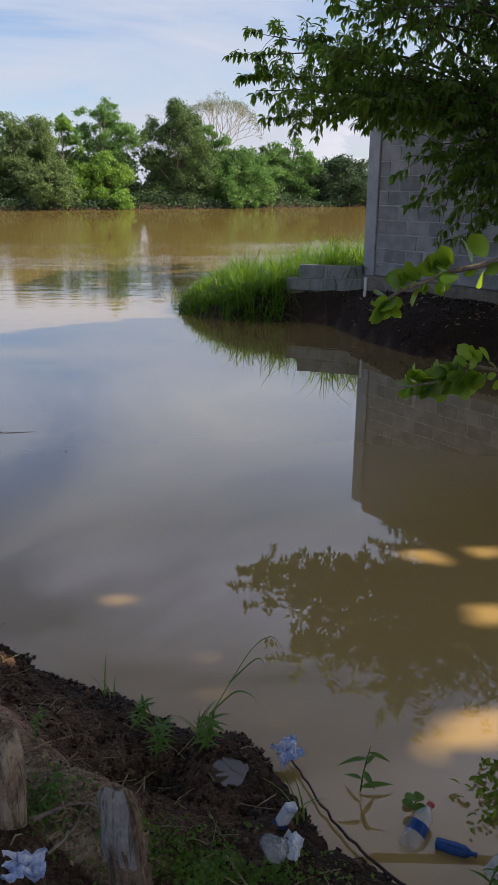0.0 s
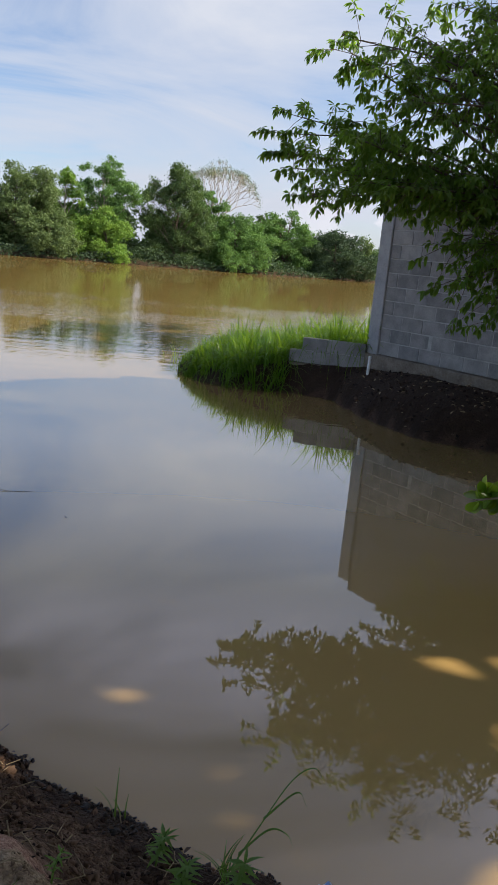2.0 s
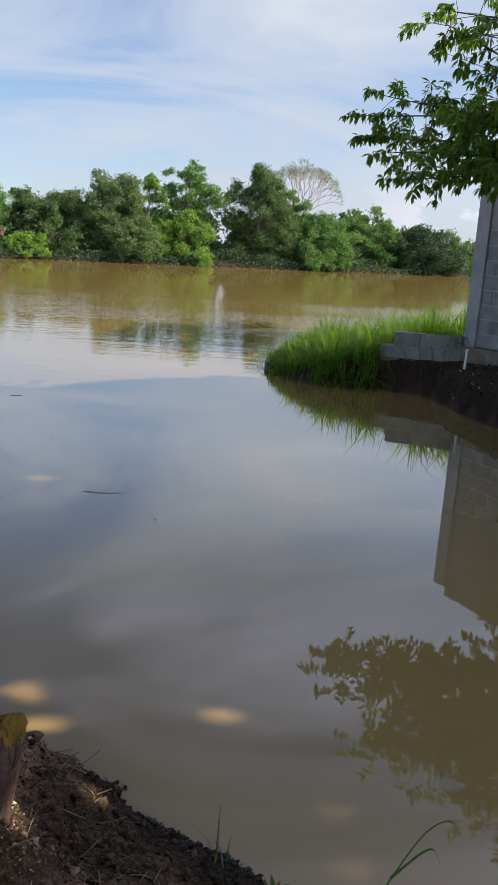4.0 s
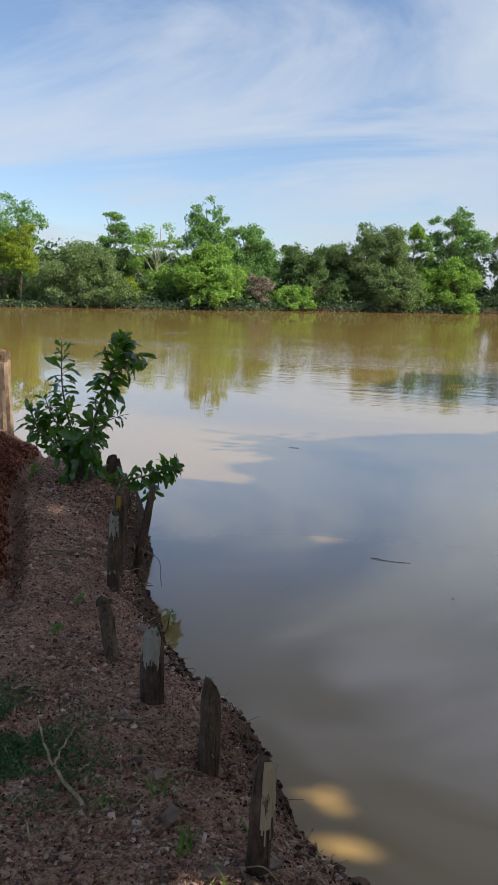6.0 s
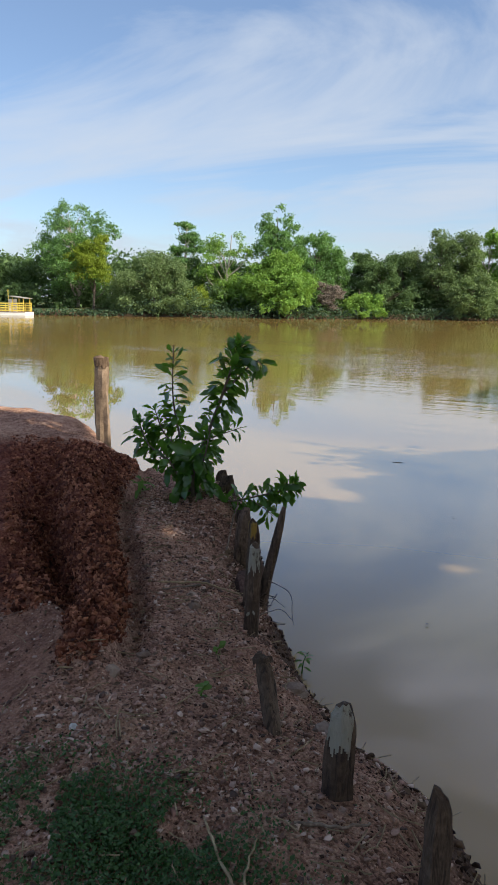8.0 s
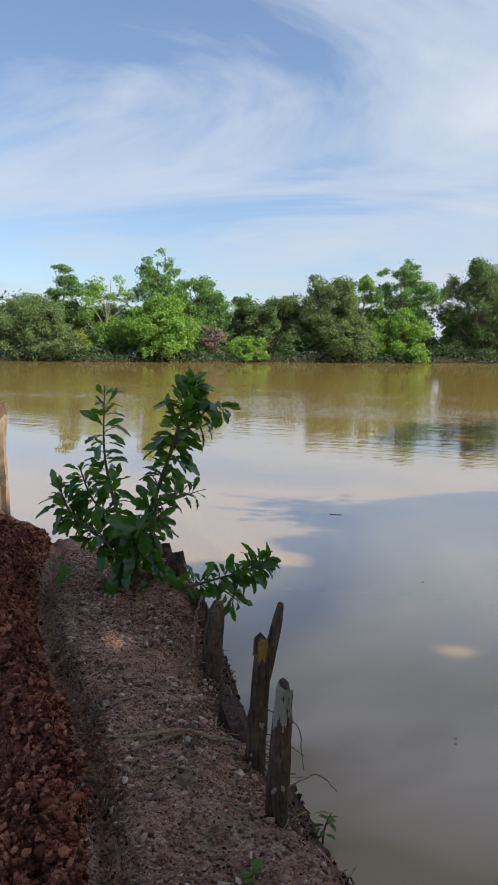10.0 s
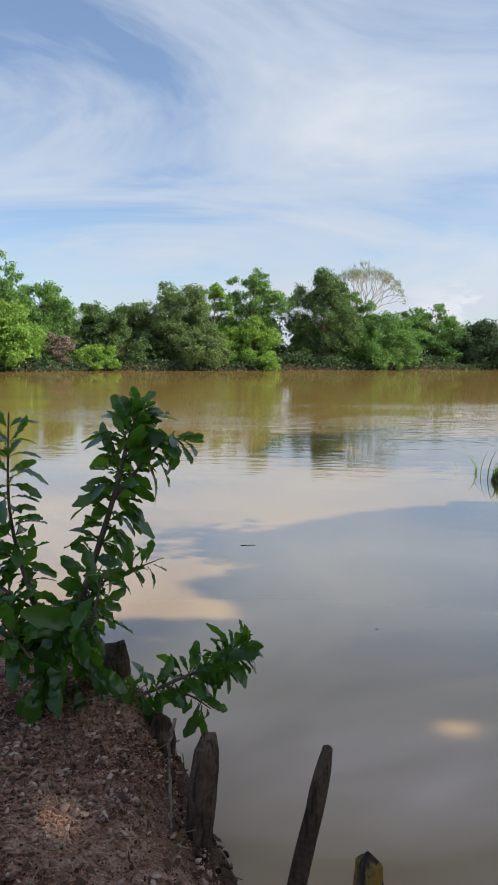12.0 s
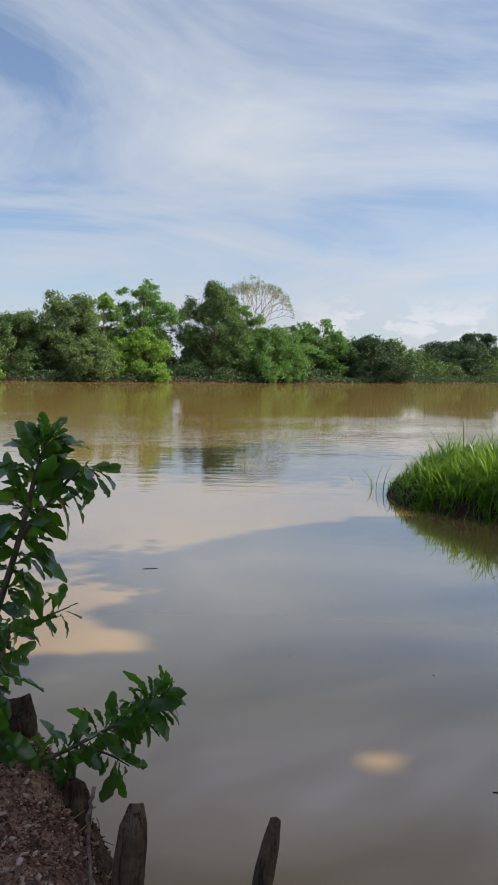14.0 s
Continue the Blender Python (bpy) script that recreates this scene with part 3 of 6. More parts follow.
def land(x, y):
    """Height of the ground, and how clayey, loamy, grassy and wet or shade-darkened it is."""
    x, y = np.asarray(x, float), np.asarray(y, float)
    near = inside(x, y, np.concatenate([SHORE, [(700, -700), (-700, -700)]]))
    far = inside(x, y, np.concatenate([FAR_BANK, [(700, 900), (-700, 900)]]))
    dn, df = line_distance(x, y, SHORE), line_distance(x, y, FAR_BANK)
    rough = waves(x, y, 0.16, 3) * 0.035 + waves(x, y, 0.9, 5) * 0.03 + waves(x, y, 0.06, 33, 2) * 0.014
    steep = step(-x, 0.7, 1.3)
    d = np.maximum(dn + 0.05 * waves(x, y, 0.12, 9), 0)
    zn = steep * (0.5 * (1 - np.exp(-d / 0.16)) + 0.06 * step(d, 0.3, 1.0)) + (1 - steep) * (0.12 * (1 - np.exp(-d / 0.1)) + 0.4 * step(d, 0.15, 1.5))
    ridge = np.exp(-((np.clip((x + 0.72) * 0.83 - (y - 2.72) * 0.55, -9, 9) - 0.3) / 0.36) ** 4 - (((x + 0.72) * 0.55 + (y - 2.72) * 0.83) / 0.13) ** 2)
    zn += 0.17 * ridge - 0.1 * (1 - steep) * np.exp(-(((x + 0.05) / 0.3) ** 2 + ((y - 2.72) / 0.14) ** 2))
    zn += 0.16 * np.exp(-(((x + 0.95) / 0.22) ** 2 + ((y - 2.82) / 0.17) ** 2) ** 1.5) * near
    # the knoll that the shrub grows on
    zn += 0.12 * np.exp(-(((x + 3.72) / 0.24) ** 2 + ((y - 5.98) / 0.26) ** 2)) * near * step(d, 0.0, 0.14)
    zn += 0.18 * np.exp(-(((x + 3.8) / 0.2) ** 2 + ((y - 6.38) / 0.24) ** 2)) * near * step(d, 0.0, 0.1)
    wallside = step(y, 8.2, 9.2)
    zn = zn * (1 - wallside) + wallside * (1 - 0.45 * step(y - 0.5 * x, 12.3, 13.0)) * (0.5 * (1 - np.exp(-d / 0.13)) + 0.08 * step(d, 0.25, 1.0))
    # the wheel rut with its bank of red clay, rising to a heap by the tall post
    s = (x - RUT_AT[0]) * RUT_WAY[0] + (y - RUT_AT[1]) * RUT_WAY[1]
    w = (x - RUT_AT[0]) * RUT_SIDE[0] + (y - RUT_AT[1]) * RUT_SIDE[1] + 0.05 * np.sin(s * 2.1)
    track = step(s, -1.2, 0.2) * (1 - step(s, 6.5, 9)) * (1 - wallside)
    here = track * step(s, -0.1, 0.6)
    so = np.clip(s, 0, 5)
    zn += here * ((1 - 0.8 * step(s, 2.6, 3.8)) * np.clip(0.06 + 0.05 * s, 0, 0.18) * np.exp(-((w - 0.09 - 0.075 * so) / (0.065 + 0.03 * so)) ** 4) - 0.1 * np.exp(-((w + 0.02) / 0.045) ** 2))
    zn -= here * (0.2 - 0.2 * step(s, 2.0, 3.6)) * step(s, 0.4, 1.1) * np.exp(-((w - 0.09 - 0.165 * so) / (0.055 + 0.022 * so)) ** 2)
    zn -= track * 0.1 * step(w, 0.2, 0.5) * (1 - step(s, 0.8, 2.0))
    zn += here * (0.12 * step(s, 1.6, 4.4) + 0.1 * step(s, 1.0, 1.5) * step(w, 0.16 + 0.17 * so, 0.34 + 0.17 * so) * (1 - step(s, 2.0, 4.0))) * step(w, 0.1, 0.8)
    clay = here * step(w, -0.02, 0.1) * step(s, -0.6, 0.3)
    clay = clay * (1 - 0.85 * step(s, 3.5, 4.3))
    flat_track = step(w, 0.2, 0.28) * (1 - step(s, 0.75, 1.2))
    clay = clay * (1 - 0.9 * flat_track)
    dust = track * flat_track * step(s, -0.8, 0.1)
    lumpy = np.maximum(clay, (1 - steep) * (1 - wallside))
    zn += (rough * (1 + 1.2 * clay) + 0.05 * clay * (0.5 - np.abs(waves(x, y, 0.05, 61, 2))) + lumpy * (0.035 * waves(x, y, 0.06, 17, 3) + 0.05 * waves(x, y, 0.2, 23, 2))) * np.clip(d * 4, 0, 1)
    r = np.hypot((x - 0.08) / 0.07, (y - 2.77) / 0.07)
    zn = zn + (0.135 - zn) * np.exp(-(r / 1.9) ** 4)
    zn = zn + (0.08 - zn) * np.exp(-(r / 1.0) ** 4)
    zf = 0.7 * (1 - np.exp(-df / 1.2)) + 0.5 * step(df, 3, 40) + 0.15 * waves(x, y, 4, 8)
    bed = -np.minimum(0.05 + 0.5 * np.minimum(dn, df), 1.4)
    z = np.where(near, zn, np.where(far, zf, bed))
    loam = near * np.maximum((1 - steep) * step(-x, -9, 3) * (1 - ridge), wallside)
    turf = np.where(far, 0.9 * step(df, -0.2, 0.8), near * np.clip(step(np.hypot(x, y), 13, 25), 0, 0.8) * step(dn, 0.5, 2))
    wet_shaded = np.where(near | far, 1 - step(np.where(near, z, 9), 0.02, 0.12 + 0.2 * steep + 0.06 * waves(x, y, 0.2, 4)), 1.0)
    # far bank: soil darkened along the waterline
    wet_shaded = np.where(far, 1 - step(df, 0.8, 3.0), wet_shaded)
    wet_shaded = np.maximum(wet_shaded, near * (1 - step(d + 0.06 * waves(x, y, 0.1, 6), 0.1, 0.32)))
    # shade of wall and tree painted over the whole bank below the wall
    wet_shaded = np.maximum(wet_shaded, 1.0 * near * wallside)
    return z, clay, loam, turf, wet_shaded, dust


def pale_mound(x, y):
    """Where the dry pale clay of the mound by the stakes lies bare."""
    u = (x + 0.72) * 0.83 - (y - 2.72) * 0.55
    v = (x + 0.72) * 0.55 + (y - 2.72) * 0.83
    return np.exp(-((u - 0.43) / 0.33) ** 4 - ((v + 0.06) / 0.14) ** 4)


def height(x, y):
    return float(land(np.array([x]), np.array([y]))[0][0])


def build_ground():
    def axis(fine0, fine1, fine, mid0, mid1, mid, ends):
        a = np.arange(fine0, fine1, fine)
        lo, hi = np.arange(mid0, fine0, mid), np.arange(fine1, mid1, mid)
        reach = np.geomspace(1, ends, 34)
        return np.concatenate([mid0 - reach[::-1], lo, a, hi, mid1 + reach])
    xs = axis(-6.6, 1.2, 0.027, -14, 8, 0.16, 640)
    ys = axis(1.9, 8.2, 0.027, -4, 19, 0.14, 800)
    ys = np.unique(np.concatenate([ys, np.arange(50, 112, 2.0)]))
    gx, gy = np.meshgrid(xs, ys)
    z, clay, loam, turf, wet_shaded, dust = land(gx.ravel(), gy.ravel())
    nx, ny = len(xs), len(ys)
    i = (np.arange(ny - 1)[:, None] * nx + np.arange(nx - 1)[None]).ravel()
    me = indexed("ground", np.stack([gx.ravel(), gy.ravel(), z], 1), np.stack([i, i + 1, i + nx + 1, i + nx], 1))
    for name, values in (("clay", clay), ("loam", loam), ("turf", turf), ("wet_shaded", wet_shaded), ("dust", dust), ("pale", pale_mound(gx.ravel(), gy.ravel()))):
        me.attributes.new(name, "FLOAT", "POINT").data.foreach_set("value", np.ascontiguousarray(values, np.float32))
    ob = part("ground", smooth(me), EARTH)
    tagged(ob, "gravelly brown earth bank with red clay by muddy water", "ground", kind="structure")


def build_water():
    me = indexed("water", [(-900, -150, 0), (900, -150, 0), (900, 900, 0), (-900, 900, 0)], [(0, 1, 2, 3)])
    tagged(part("water", me, WATER), "silty brown river water, still in the cove", "river", kind="structure")


build_ground()
build_water()

# ---- concrete block walls on the far side of the cove ----
WALL_AT, WALL_WAY = Vector((2.15, 12.5, 0)), Vector((0.57, -0.82, 0)).normalized()
WALL_TURN = math.degrees(math.atan2(WALL_WAY.y, WALL_WAY.x))
BLOCK_L, BLOCK_H, BLOCK_T, JOINT = 0.40, 0.20, 0.15, 0.012
WHOLE = box_mesh("block", 0, -BLOCK_T / 2, 0, BLOCK_L - JOINT, BLOCK_T / 2, BLOCK_H - JOINT, bevel=0.004)
HALF = box_mesh("block", 0, -BLOCK_T / 2, 0, BLOCK_L / 2 - JOINT, BLOCK_T / 2, BLOCK_H - JOINT, bevel=0.004)


def place_block(mesh, owner, x, z, turn=0.0):
    ob = part("block", mesh, BLOCK, owner)
    ob.matrix_basis = pose(x, random.uniform(-0.004, 0.004), z, 0, 0, random.uniform(-0.5, 0.5) + turn)


def block_wall():
    base, courses, length = 0.74, 12, 5.2
    w = thing("wall_east", WALL_AT.x, WALL_AT.y, 0, "tall grey concrete block wall of an unfinished building", "wall", rz=WALL_TURN)
    tagged(w, kind="structure")
    core = box_mesh("mortar_core", 0.12, -BLOCK_T / 2 + 0.006, base, length, BLOCK_T / 2 - 0.006, base + courses * (BLOCK_H + 0.004))
    part("mortar_core", core, MORTAR, w)
    part("corner_column", box_mesh("corner_column", -0.11, -0.105, 0.3, 0.125, 0.105, base + courses * 0.204 - 0.14, bevel=0.01), CONCRETE, w, "smooth cast concrete column")
    bm = box(bmesh.new(), -0.16, -0.17, 0.0, length, 0.2, base - 0.006, bevel=0.012)
    bmesh.ops.subdivide_edges(bm, edges=[e for e in bm.edges if e.calc_length() > 1], cuts=40)
    for v in bm.verts:
        v.co += Vector(noise.noise_vector(v.co * 5)) * 0.025
    part("footing", bm, FOOTING, w, "rough soil-stained concrete footing")
    for c in range(courses):
        x = 0.13
        if c % 2:
            place_block(HALF, w, x, base + c * 0.204)
            x += BLOCK_L / 2
        while x + BLOCK_L < length:
            place_block(WHOLE, w, x, base + c * 0.204)
            x += BLOCK_L
    # toothed end of the return wall behind the column
    for c in range(0, courses - 1):
        ob = part("block", HALF, BLOCK, w)
        ob.matrix_basis = pose(-0.02, 0.12 + (0.1 if c % 2 else 0.0), base + c * 0.204, 0, 0, 60)


def low_wall():
    a, b = Vector((2.0, 12.52, 0)), Vector((0.86, 12.88, 0))
    turn = math.degrees(math.atan2((b - a).y, (b - a).x))
    w = thing("low_wall", a.x, a.y, 0.46, "low wall stub of two courses of grey concrete blocks", "wall", rz=turn)
    tagged(w, kind="structure")
    place_block(HALF, w, 0.0, 0.204)
    for k in range(2):
        place_block(WHOLE, w, 0.2 + 0.4 * k, 0.204, 0)
    for k in range(3):
        place_block(WHOLE, w, 0.4 * k, 0.0)
    part("mortar_core", box_mesh("mortar_core", 0.0, -0.06, 0.006, 0.97, 0.06, 0.385), MORTAR, w)
    part("foundation", box_mesh("foundation", -0.05, -0.1, -0.5, 1.2, 0.1, -0.008, bevel=0.02), FOOTING, w)


block_wall()
low_wall()


def drain_pipe():
    p = thing("drain_pipe", 1.94, 11.86, 0.5, "short white plastic drain pipe stuck in the dark bank", "pipe")
    v, f = tube([(np.array([(0, 0, -0.12), (0.005, 0, 0.05), (0.012, 0.01, 0.24)]), 0.022)], 12)
    part("tube", smooth(indexed("tube", v, f)), PVC, p)
    v, f = tube([(np.array([(0.012, 0.01, 0.215), (0.0125, 0.0105, 0.25)]), 0.026)], 12)
    part("collar", smooth(indexed("collar", v, f)), PVC, p)


drain_pipe()


# ---- trees of the far bank ----
def leaf_shards(centres, size, rise=0.5, out=None):
    """Small three-cornered leaf sprays at the centres, turned at random but rather facing up and outwards."""
    n = len(centres)
    face = rng.normal(size=(n, 3)) * 0.75 + [0, 0, rise]
    if out is not None:
        face = face + 0.4 * out
    face = unit(face)
    d = unit(np.cross(face, rng.normal(size=(n, 3))))
    side = np.cross(face, d)
    s = size * rng.uniform(0.55, 1.5, (n, 1))
    return np.stack([centres - d * s * 0.5 - side * s * 0.36, centres - d * s * 0.45 + side * s * 0.36, centres + d * s * 0.6 - face * s * 0.15], 1)


def crown_mesh(name, clumps, count, size, sprays=15, flat=0.6):
    """Leaf sprays in small tufts, the tufts sitting on the upper side of every clump of the crown."""
    clumps = np.array(clumps, float)
    n = len(clumps) * sprays
    of = np.repeat(np.arange(len(clumps)), sprays)
    d = unit(rng.normal(size=(n, 3)) + [0.0, 0.0, 0.35])
    big = clumps[of, 3:4]
    tuft = clumps[of, :3] + d * big * [1, 1, flat] * rng.uniform(0.45, 1.05, (n, 1))
    small = big * rng.uniform(0.16, 0.36, (n, 1))
    share = rng.choice(n, count, p=(small[:, 0] ** 2) / (small[:, 0] ** 2).sum())
    c = tuft[share] + rng.normal(size=(count, 3)) * small[share] * [0.85, 0.85, 0.65]
    stray = rng.random(count) < 0.07
    c[stray] += rng.normal(size=(stray.sum(), 3)) * 0.16
    return polys(name, leaf_shards(c, size, 0.45, d[share]), 3)


def limb(a, b, ra, rb, bend=0.12):
    a, b = np.array(a, float), np.array(b, float)
    mid = (a + b) / 2 + rng.normal(size=3) * np.linalg.norm(b - a) * bend + np.array([0, 0, 0.1 * np.linalg.norm(b - a)])
    pts = curve_points([a, mid, b], 4)
    return pts, np.linspace(ra, rb, len(pts))


def far_tree(name, label, x, y, h, w, leaf, bottom=0.3, count=5000, size=0.34, flat=0.85, bark=BARK, deep=0.8, layered=False):
    """A tree or bush: tapered trunk, limbs to the clumps, and an uneven crown of leafy clumps with gaps between them."""
    global rng
    rng = np.random.default_rng(int(abs(x) * 10 + abs(y) * 100))
    z0 = height(x, y) - 0.05
    h -= z0
    t = thing(name, x, y, z0, label, "bush" if bottom < 0.05 else "tree", "plants of the far bank")
    bush = bottom < 0.05
    low = 0.45 * bottom * h
    phase = rng.uniform(0, 6.28, 4)
    airy = 0.72 if bark is PALE_BARK else 1.0
    clumps = []
    wanted = max(12, w * (h - low) * 1.75 * airy)
    while len(clumps) < wanted:
        a, v = rng.uniform(0, 6.28), rng.random()
        if layered:
            v = round(v * 6) / 6 + rng.normal() * 0.015
        if bush:
            wide = math.sqrt(max(0.0, 1 - (max(0, v - 0.3) / 0.7) ** 2))
        elif layered:
            wide = 1.0 - 0.62 * v
        else:
            wide = 0.72 + 0.28 * v / 0.5 if v < 0.5 else math.sqrt(max(0.0, 1 - ((v - 0.5) / 0.5) ** 2)) * 0.9 + 0.1
        if rng.random() > wide + 0.1:
            continue
        uneven = 1 + 0.18 * math.sin(3 * a + 2 * v + phase[0]) + 0.14 * math.sin(9 * v + a + phase[1])
        reach = wide * uneven * math.sqrt(rng.uniform(0.12, 1.0))
        top = h * (1 - 0.08 * (1 + math.sin(2 * a + phase[3])) * reach)
        s = (0.42 + 0.62 * rng.random() ** 1.5) * min(1.2, 0.42 + w / 10)
        clumps.append((w * 0.53 * reach * math.cos(a), w / 2 * deep * reach * math.sin(a), low + v * (top - low - s * 0.55), s))
    part("crown", crown_mesh("crown", clumps, int(count * 5.6), size * 0.52, 15, 0.24 if layered else flat), leaf, t)
    top = np.array([rng.normal() * 0.08 * w, 0, h * 0.9])
    trunk = curve_points([(0, 0, -0.3), (rng.normal() * 0.03 * w, 0, h * 0.3), top * [0.6, 1, 0.75], top], 4)
    r0 = 0.014 * h + 0.04
    paths = [(trunk, np.linspace(r0, 0.03, len(trunk)))]
    for lx, ly, lz, s in clumps[::2]:
        k = int(np.clip((lz / h - 0.25) * len(trunk), 1, len(trunk) - 2))
        paths.append(limb(trunk[k], (lx, ly, lz), r0 * 0.32, 0.015))
    v, f = tube(paths, 5)
    part("trunk", smooth(indexed("trunk", v, f)), bark, t)
    return t


def bare_tree(name, label, x, y, h, w):
    """A half-bare tree: a fan of forking pale limbs that ends in a domed haze of fine twigs."""
    global rng
    rng = np.random.default_rng(5)
    z0 = height(x, y)
    t = thing(name, x, y, z0, label, "tree", "plants of the far bank")
    paths, tips = [], []

    def grow(a, way, length, r, level):
        b = a + way * length
        paths.append((np.array([a, (a + b) / 2 + rng.normal(size=3) * 0.04 * length, b]), np.array([r, r * 0.85, r * 0.7])))
        if level == 0:
            tips.append(b)
            return
        for k in range(2 if level > 1 else 3):
            fork = (-1 if k else 1) * 0.3
            turn = unit(way + np.array([fork * way[2], 0, -fork * way[0]]) + rng.normal(size=3) * [0.16, 0.34, 0.12] + [0, 0, 0.04])
            grow(b, turn, length * rng.uniform(0.72, 0.84), max(0.022, r * 0.68), level - 1)
    for lean in (-0.75, -0.45, -0.15, 0.12, 0.38, 0.62, 0.85):
        grow(np.array([0.15 * lean, 0, h * 0.42]), unit(np.array([lean, rng.normal() * 0.3, 0.85])), h * 0.145, 0.1, 6)
    paths.append((np.array([(0, 0, -0.2), (0.05, 0, h * 0.2), (0, 0, h * 0.43)]), np.array([0.3, 0.24, 0.2])))
    v, f = tube(paths, 4)
    part("limb", smooth(indexed("limb", v, f)), PALE_BARK, t, "pale leafless branches")
    tips = np.array(tips)
    c = tips[rng.choice(len(tips), 9000)] + rng.normal(size=(9000, 3)) * 0.16
    part("crown", polys("crown", leaf_shards(c, 0.07), 3), LEAF_OLIVE, t, "sparse olive leaves")


def far_woods():
    """The dense unbroken wood behind the trees that can be told apart."""
    n = 5400
    seg = np.diff(FAR_BANK[1:-1], axis=0)
    lens = np.linalg.norm(seg, axis=1)
    lens[0] *= 0.5
    k = rng.choice(len(seg), n, p=lens / lens.sum())
    f = rng.random((n, 1))
    p = FAR_BANK[1:-1][k] + f * seg[k]
    nrm = unit(np.stack([-seg[k, 1], seg[k, 0]], 1))
    back = rng.uniform(7, 15, (n, 1))
    p = p + nrm * back
    top = 5.6 + 1.5 * waves(p[:, 0], p[:, 1], 3.1, 12) + 0.6 * waves(p[:, 0], p[:, 1], 1.0, 14)
    top -= 1.5 * step(p[:, 0], 4, 14)
    top = np.where(p[:, 0] > 12, top + 0.025 * (p[:, 0] - 12), top)
    # a gap in the wood lets the sky through between two of the tall trees
    top = np.where(np.abs(p[:, 0] + 12.2 - 0.1 * (100 - p[:, 1])) < 0.9, 2.2, top)
    z = 0.5 + (top - 0.5) * rng.random(n) ** 0.6
    low = rng.random(n) < 0.3
    z[low] = rng.uniform(0.6, 2.6, low.sum())
    p[low] -= nrm[low] * 4.0
    clumps = np.concatenate([p, z[:, None], rng.uniform(0.6, 1.4, (n, 1))], 1)
    ob = part("far_woods", crown_mesh("far_woods", clumps, 270000, 0.32, 9, 0.85), LEAF_DARK)
    tagged(ob, "dark green dense undergrowth and woods on the far bank", "woods", kind="stuff")
    # low reeds and creepers that hang down to the waterline
    n = 40000
    k = rng.choice(len(seg), n, p=lens / lens.sum())
    f = rng.random((n, 1))
    p = FAR_BANK[1:-1][k] + f * seg[k] + unit(np.stack([-seg[k, 1], seg[k, 0]], 1)) * rng.uniform(-0.5, 2.6, (n, 1))
    h = (0.85 + 1.5 * waves(p[:, 0], p[:, 1], 2.6, 21)).clip(0.4, 2.4)
    h = np.where((p[:, 0] > -59) & (p[:, 0] < -49), 0.35, h)
    c = np.concatenate([p, (0.03 + (h + 0.25) * rng.random(n))[:, None]], 1)
    # shade under the overhanging trees comes from the darker leaf colour
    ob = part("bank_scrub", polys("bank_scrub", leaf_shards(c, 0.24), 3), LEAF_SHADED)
    tagged(ob, "green scrub hanging over the far waterline", "scrub", kind="stuff")


far_woods()
far_tree("bush", "dark green bush by the far waterline", -28.4, 79.2, 6.3, 6.0, LEAF_DARK, 0.02, 3800)
far_tree("tree", "broad round olive-green tree on the far bank", -23.2, 83.6, 9.5, 8.0, LEAF_OLIVE, 0.2, 7500, 0.32)
far_tree("tree", "slim light green tree on the far bank", -19.1, 87, 9.7, 4.4, LEAF_LIGHT, 0.35, 2600, 0.32, bark=PALE_BARK)
far_tree("tree", "tall airy light green tree on the far bank", -15.1, 88.4, 11.4, 5.8, LEAF_MID, 0.5, 4200, 0.32, bark=PALE_BARK)
far_tree("bush", "low olive bush over the water's edge", -19.6, 82, 5.0, 6.4, LEAF_OLIVE, 0.0, 4600, 0.3)
far_tree("bush", "leafy bright green bush over the water's edge", -14.5, 85.6, 5.6, 5.6, LEAF_LIGHT, 0.0, 4400, 0.36)
far_tree("tree", "large dark green tree with a dense crown", -7.2, 91.6, 11.4, 7.6, LEAF_DARK, 0.08, 8000, 0.34)
bare_tree("bare_tree", "pale half-bare tree with thin white branches", -2.9, 97.6, 12.4, 7)
far_tree("bush", "broad mid-green thicket on the far bank", 0.0, 94.6, 6.7, 8.6, LEAF_MID, 0.0, 6500, 0.34)
far_tree("tree", "tall green tree beside the bare one", -3.8, 94.5, 9.2, 4.6, LEAF_MID, 0.1, 3800, 0.34)
far_tree("tree", "small dark tree top in the woods", 3.4, 106.5, 8.2, 2.0, LEAF_DARK, 0.6, 700, 0.34)
far_tree("tree", "green tree with a sunlit rounded top", 6.5, 103.1, 8.7, 6.4, LEAF_MID, 0.1, 4800, 0.36)
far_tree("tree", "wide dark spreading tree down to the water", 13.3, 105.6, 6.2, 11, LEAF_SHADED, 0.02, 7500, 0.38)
far_tree("tree", "distant thin tree with gaps in its crown", 18.9, 117, 6.6, 4.2, LEAF_OLIVE, 0.25, 1300, 0.36)
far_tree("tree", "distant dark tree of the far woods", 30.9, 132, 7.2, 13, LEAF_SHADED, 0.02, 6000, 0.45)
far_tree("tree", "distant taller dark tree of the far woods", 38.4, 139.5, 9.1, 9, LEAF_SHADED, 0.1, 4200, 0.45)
far_tree("tree", "sunlit green tree by the ferry landing", -68.5, 58.7, 9.4, 7.5, LEAF_MID, 0.12, 5200, 0.32)
far_tree("tree", "dark tree behind the ferry landing", -69.8, 67, 6.8, 7, LEAF_DARK, 0.08, 4200, 0.34)
far_tree("tree", "tall spreading tree with bare forked trunk", -56.4, 63.2, 11.7, 8.8, LEAF_MID, 0.42, 6200, 0.3, bark=PALE_BARK)
